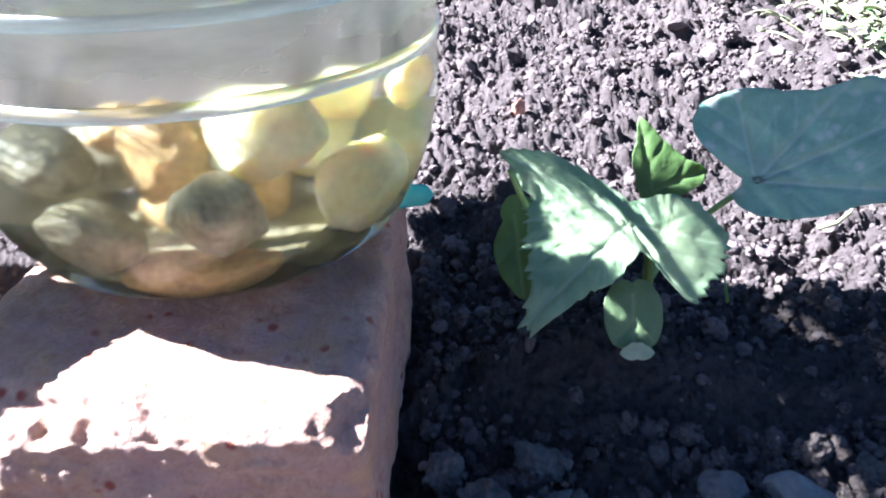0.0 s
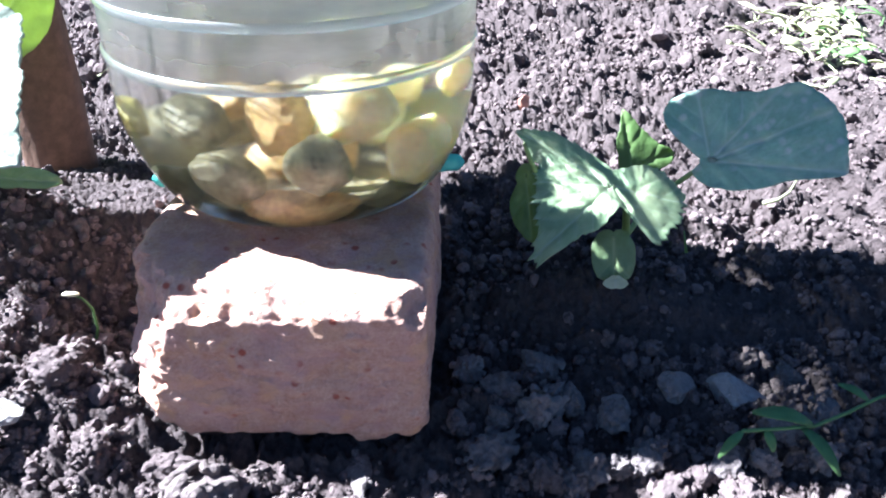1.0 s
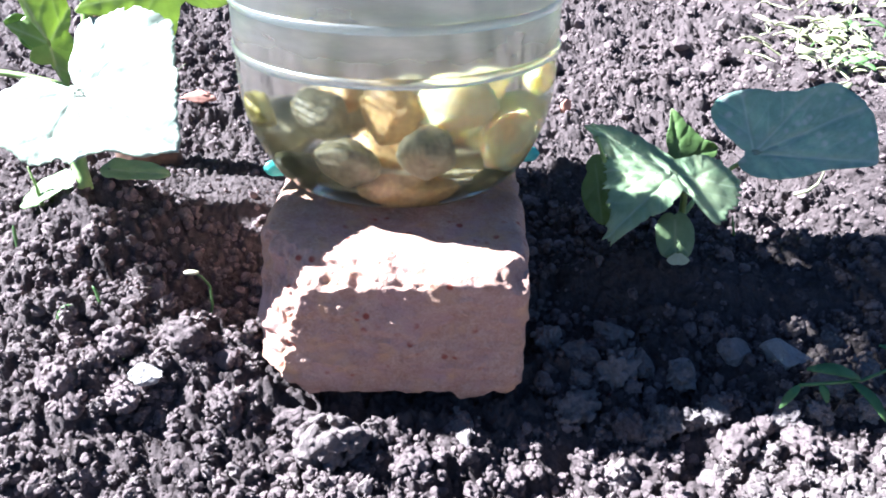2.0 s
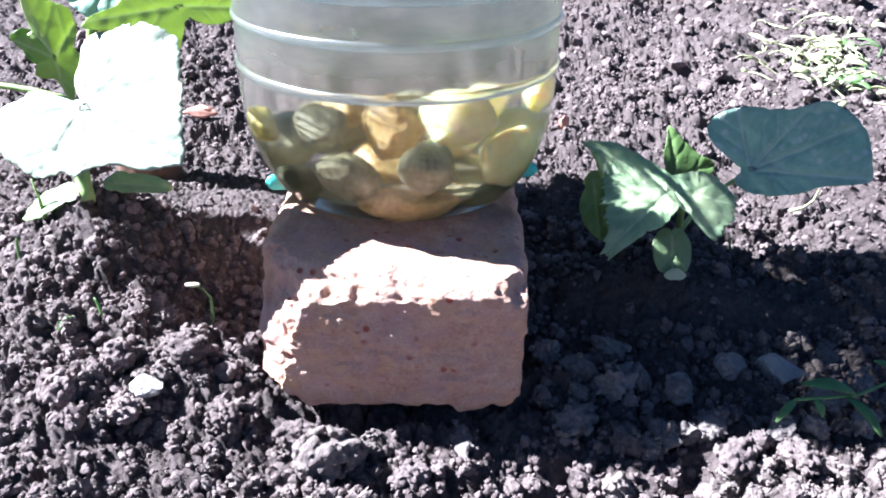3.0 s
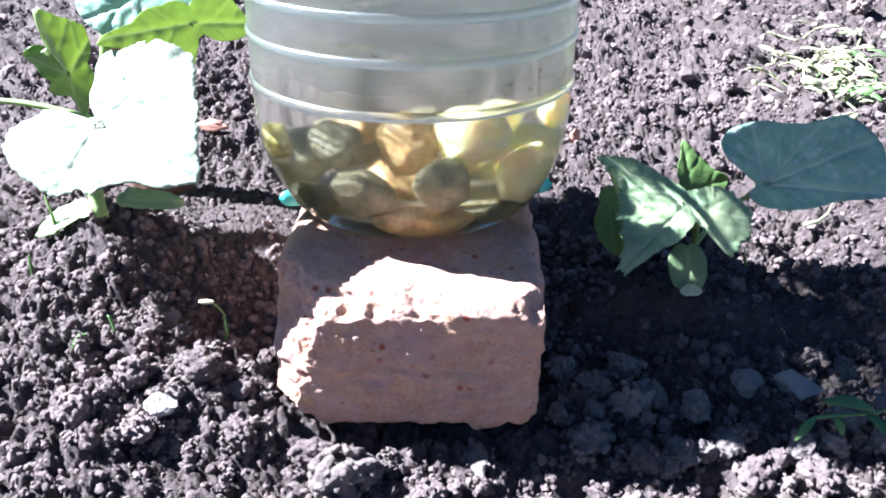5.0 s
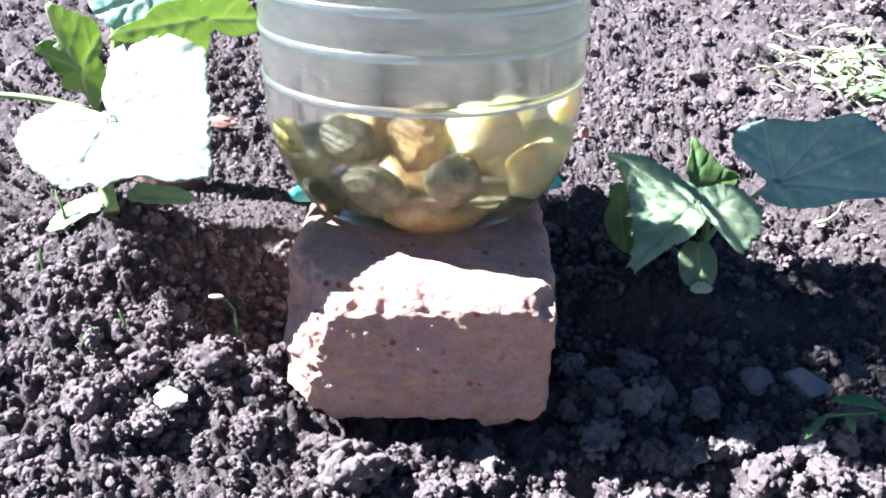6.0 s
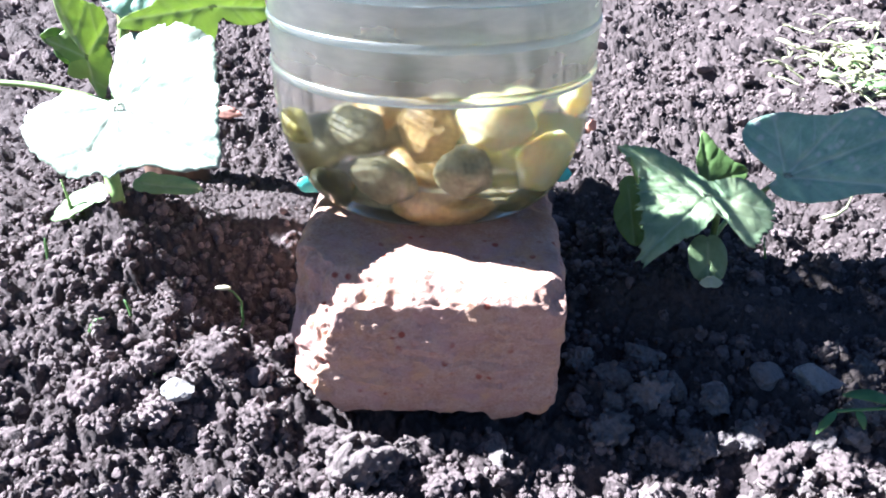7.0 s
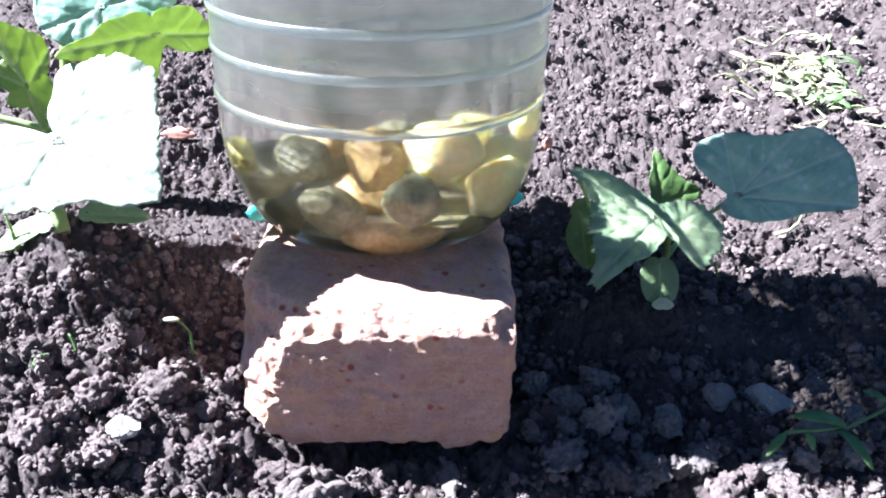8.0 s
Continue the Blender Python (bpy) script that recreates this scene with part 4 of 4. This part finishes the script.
for k, (x, y, sx, sy, sz) in enumerate((
        (0.017, 0.135, 0.012, 0.009, 0.009), (0.004, 0.160, 0.017, 0.011, 0.010), (-0.050, 0.150, 0.014, 0.009, 0.007),
        (-0.101, 0.136, 0.009, 0.008, 0.008), (-0.126, 0.140, 0.014, 0.010, 0.010), (0.078, 0.140, 0.016, 0.010, 0.009), (0.105, 0.138, 0.015, 0.010, 0.009),
        (0.030, 0.207, 0.012, 0.009, 0.008), (0.045, 0.152, 0.011, 0.009, 0.009), (0.058, 0.178, 0.011, 0.009, 0.008), (0.040, 0.186, 0.010, 0.008, 0.007),
        (0.010, 0.190, 0.012, 0.009, 0.009), (0.025, 0.180, 0.012, 0.010, 0.010), (-0.005, 0.203, 0.011, 0.009, 0.008), (0.130, 0.168, 0.011, 0.010, 0.009),
        (0.143, 0.200, 0.009, 0.008, 0.008), (0.068, 0.155, 0.010, 0.009, 0.008), (0.152, 0.178, 0.012, 0.010, 0.009), (-0.160, 0.148, 0.013, 0.010, 0.010),
        (-0.182, 0.178, 0.014, 0.011, 0.010), (-0.215, 0.178, 0.012, 0.010, 0.010), (-0.235, 0.160, 0.014, 0.011, 0.010), (-0.205, 0.150, 0.011, 0.009, 0.008),
        (-0.250, 0.205, 0.011, 0.010, 0.009), (-0.075, 0.128, 0.013, 0.010, 0.009), (-0.030, 0.132, 0.013, 0.010, 0.008),
        (0.0375, 0.148, 0.009, 0.008, 0.008), (0.0585, 0.1535, 0.008, 0.007, 0.006), (0.1006, 0.151, 0.0095, 0.009, 0.009), (0.1165, 0.151, 0.008, 0.008, 0.008),
        (0.141, 0.153, 0.008, 0.008, 0.009), (0.139, 0.1725, 0.0095, 0.008, 0.008), (0.0335, 0.190, 0.008, 0.008, 0.008), (0.0075, 0.176, 0.0075, 0.007, 0.007),
        (0.268, 0.79, 0.022, 0.018, 0.02), (0.155, 0.75, 0.016, 0.014, 0.013), (0.42, 0.80, 0.02, 0.016, 0.015), (0.20, 0.575, 0.011, 0.01, 0.009))):
    if -0.06 < x < 0.16 and 0.143 < y < 0.21:
        clod((x, y), (sx * 0.95, sy * 0.95, sz * 1.1), 300 + k, "rounded grey-brown clod of soil in shade", MID, turn=k * 47, crumbs=12)
    else:
        clod((x, y), (sx * 0.82, sy * 0.82, sz * 0.82), 300 + k, "crumbly dark brown clod of soil", turn=k * 47)
clod((0.0195, 0.130), (0.0085, 0.008, 0.012), 420, "upright crumbly clod of soil, coloured brighter for the sun", SUNLIT, turn=20, crumbs=60)
clod((0.0905, 0.194), (0.0095, 0.008, 0.0095), 401, "grey angular clod of soil in shade", MID, turn=30, crumbs=0)
clod((0.060, 0.183), (0.009, 0.007, 0.006), 403, "grey clod of soil in shade", MID, turn=10, crumbs=0)
clod((0.1155, 0.191), (0.0145, 0.009, 0.0105), 402, "pale grey angular clod of soil", PALE, turn=-25, crumbs=0)
clod((-0.112, 0.131), (0.0155, 0.013, 0.012), 410, "large grey-brown clod of soil, coloured brighter for the sun", SUNLIT, turn=15, crumbs=120)
clod((-0.196, 0.160), (0.0085, 0.006, 0.005), 404, "pale flat pebble on the soil", PALE, "pebble", turn=15, crumbs=0)
clod((-0.235, 0.67), (0.014, 0.010, 0.010), 408, "pale stone lying on sunlit soil", PALE, "pebble", turn=20, crumbs=0)
clod((0.060, 0.177), (0.006, 0.005, 0.005), 406, "pale grey crumb of soil", PALE, turn=40, crumbs=0)


# ---- chips and teal pieces ----
def chip(name, at, size, turn, material, label, seed, tip=0.0):
    q, f = lump(3, seed, 0.3, 0.3)
    ob = mesh_object(name, q * np.array(size), f, material)
    ob.matrix_world = pose(*at, tip, 0, turn)
    return tagged(ob, label, "chip")


chip("clay_chip", (-0.246, 0.483, soil_z(-0.246, 0.483) + 0.005), (0.0135, 0.006, 0.0045), 8, CHIP, "small reddish clay chip on the soil", 501)
chip("clay_chip", (0.041, 0.457, soil_z(0.041, 0.457) + 0.006), (0.004, 0.004, 0.009), 0, CHIP, "small reddish clay chip on the soil", 503, 20)


def teal_strap():
    """A flat strap across the brick, pinched under the bottle, with rounded ends that stand up at both sides."""
    n, half = 80, 0.0728
    v = []
    for k in range(n + 1):
        a = -half + 2 * half * k / n
        stand = radians(78) * min(1.0, max(0.0, (abs(a) - 0.052) / 0.012))
        w = 0.0042 * math.sqrt(max(0.03, 1 - max(0, (abs(a) - half + 0.005) / 0.005) ** 2))
        c, sn = math.cos(stand), math.sin(stand)
        for y, h in ((-w, 0), (-w * 0.8, 0.0009), (w * 0.8, 0.0009), (w, 0), (w * 0.8, -0.0009), (-w * 0.8, -0.0009)):
            v.append((a, y * c - h * sn, y * sn + h * c + 0.0012 * sn))
    ob = mesh_object("plastic_strap", v, grid_faces(n + 1, 6, True), TEAL)
    ob.matrix_world = pose(-0.079, 0.2550, 0.0662, 0, 0, 8.5)
    return tagged(ob, "teal plastic strap pinched between the bottle and the brick", "strap")


teal_strap()


# ---- weeds ----
def blade(name, root, tip, sag, r, material, label, category="weed"):
    bm = tube_bm(bend(root, tip, sag, 8), [r * (1 - 0.8 * (k / 8) ** 2) for k in range(9)], 6)
    me = bpy.data.meshes.new(name)
    bm.to_mesh(me)
    bm.free()
    me.materials.append(material)
    return tagged(new(name, me), label, category, "sprouts in the soil")


for x, y, dx, dy, h in ((-0.232, 0.208, -0.004, 0.002, 0.012), (-0.250, 0.194, 0.009, 0.002, 0.008), (-0.215, 0.180, 0.006, 0.004, 0.009), (-0.293, 0.255, 0.001, 0, 0.012), (0.016, 0.185, 0.02, -0.004, 0.003)):
    z = soil_z(x, y)
    blade("sprout", (x, y, z - 0.002), (x + dx, y + dy, z + h), 0.004, 0.0011, WEED, "thin green sprout in the dark soil")


def strand(name, points, r, material, label):
    n = len(points)
    bm = tube_bm(points, [r * (1 - 0.6 * k / (n - 1)) for k in range(n)], 6)
    me = bpy.data.meshes.new(name)
    for f in bm.faces:
        f.smooth = True
    bm.to_mesh(me)
    bm.free()
    me.materials.append(material)
    return tagged(new(name, me), label, "weed", "sprouts in the soil")


TIP = plain("pale_sprout_tip", (0.62, 0.6, 0.4), 0.6)
sprout = strand("sprout", [(-0.1823, 0.214, -0.0089), (-0.1782, 0.214, 0.0042), (-0.1781, 0.214, 0.0156), (-0.1817, 0.214, 0.0213), (-0.1865, 0.214, 0.0236)], 0.0009, WEED, "thin green sprout with a pale tip bending over")
bm = bmesh.new()
bmesh.ops.create_icosphere(bm, subdivisions=2, radius=1, matrix=Matrix.Translation((-0.1865, 0.214, 0.0236)) @ Matrix.Diagonal((0.0042, 0.0015, 0.0013, 1)))
part("tip", bm, TIP, sprout, "pale seed husk at the tip")
strand("sprout", [(-0.2824, 0.272, 0.0326), (-0.2831, 0.272, 0.0441), (-0.2839, 0.27, 0.057)], 0.0012, STEM, "pale green sprout by the seed leaves")
strand("sprout", [(0.1073, 0.262, 0.0192), (0.1049, 0.264, 0.0309)], 0.0008, WEED, "thin green sprout in the dark soil")
strand("grass_blade", [(-0.2781, 0.5004, 0.03), (-0.2728, 0.5139, 0.034), (-0.2697, 0.5333, 0.036)], 0.0010, GRASS, "pale yellow grass blade beside the stake")
strand("weed_stalk", [(0.1719, 0.3318, 0.012), (0.1801, 0.332, 0.014), (0.19, 0.3404, 0.015), (0.2003, 0.3549, 0.018)], 0.0013, GRASS, "dry curved weed stalk on sunlit soil")


def weed_leaf(bm, a, b, width, normal=(0, -0.3, 1)):
    a, b, n = Vector(a), Vector(b), Vector(normal).normalized()
    side = (b - a).cross(n).normalized()
    rows = []
    for k in range(7):
        s = k / 6
        w = width * math.sin(math.pi * min(0.97, s * 0.9 + 0.05)) ** 0.8
        c = a.lerp(b, s) + n * (0.15 * (b - a).length * math.sin(math.pi * s))
        rows.append([bm.verts.new(c - side * w), bm.verts.new(c + n * w * -0.25), bm.verts.new(c + side * w)])
    for p, q in zip(rows, rows[1:]):
        for i in (0, 1):
            bm.faces.new((p[i], p[i + 1], q[i + 1], q[i]))


def pulled_weed():
    e = thing("pulled_weed", (0.15, 0.16, soil_z(0.15, 0.16)), "wilted green weed stem lying across shaded clods", "weed")
    z = -0.009
    pts = [(0.099, 0.153, z), (0.107, 0.156, z + 0.006), (0.120, 0.156, z + 0.007), (0.137, 0.158, z + 0.007), (0.153, 0.165, z + 0.008), (0.171, 0.174, z + 0.009), (0.19, 0.18, z + 0.009)]
    stalk("stem", pts, 0.0009, 0.0007, e, WEED)
    for a, b, w in (((0.107, 0.156, z + 0.006), (0.095, 0.147, z), 0.0019), ((0.136, 0.158, z + 0.008), (0.112, 0.163, z + 0.010), 0.0034), ((0.131, 0.158, z + 0.007), (0.141, 0.138, z - 0.001), 0.0028), ((0.116, 0.156, z + 0.007), (0.118, 0.149, z + 0.001), 0.0022), ((0.165, 0.171, z + 0.009), (0.154, 0.179, z + 0.012), 0.002)):
        bm = bmesh.new()
        weed_leaf(bm, a, b, w)
        ob = part("leaf", bm, WEED, e)
        ob.matrix_parent_inverse = Matrix.Translation(e.location).inverted()
        th = ob.modifiers.new("thickness", "SOLIDIFY")
        th.thickness = 0.0004


pulled_weed()


def weed_clump():
    """Dry tangle of weeds lying on the sunlit soil."""
    rng = random.Random(77)
    e = thing("weed_clump", (0.30, 0.60, soil_z(0.30, 0.60)), "tangle of dried pale green weeds on sunlit soil", "weed")
    for k in range(80):
        y = rng.triangular(0.49, 0.73, 0.60)
        x = 0.272 + 0.4 * (y - 0.5) + rng.gauss(0, 0.024)
        z = soil_z(x, y)
        w = rng.uniform(0, 6.28)
        l = rng.uniform(0.010, 0.034)
        b = (x + l * math.cos(w), y + l * math.sin(w), soil_z(x + l * math.cos(w), y + l * math.sin(w)) + rng.uniform(0.0, 0.012))
        mat = GRASS if rng.random() < 0.86 else WEED
        stalk("stem", bend((x, y, z), b, rng.uniform(-0.001, 0.007), 7, side=(rng.uniform(-0.8, 0.8), rng.uniform(-0.8, 0.8), 0.6)), 0.0010, 0.0006, e, mat)
        for n in range(rng.choice((1, 1, 2, 2))):
            bm = bmesh.new()
            v = rng.uniform(0, 6.28)
            d = rng.uniform(0.010, 0.026)
            weed_leaf(bm, b, (b[0] + d * math.cos(v), b[1] + d * math.sin(v), b[2] + rng.uniform(-0.003, 0.006)), rng.uniform(0.0014, 0.0038), (rng.uniform(-0.7, 0.7), rng.uniform(-0.8, 0.4), 0.8))
            ob = part("leaf", bm, mat, e)
            ob.matrix_parent_inverse = Matrix.Translation(e.location).inverted()
            ob.modifiers.new("thickness", "SOLIDIFY").thickness = 0.0004


weed_clump()
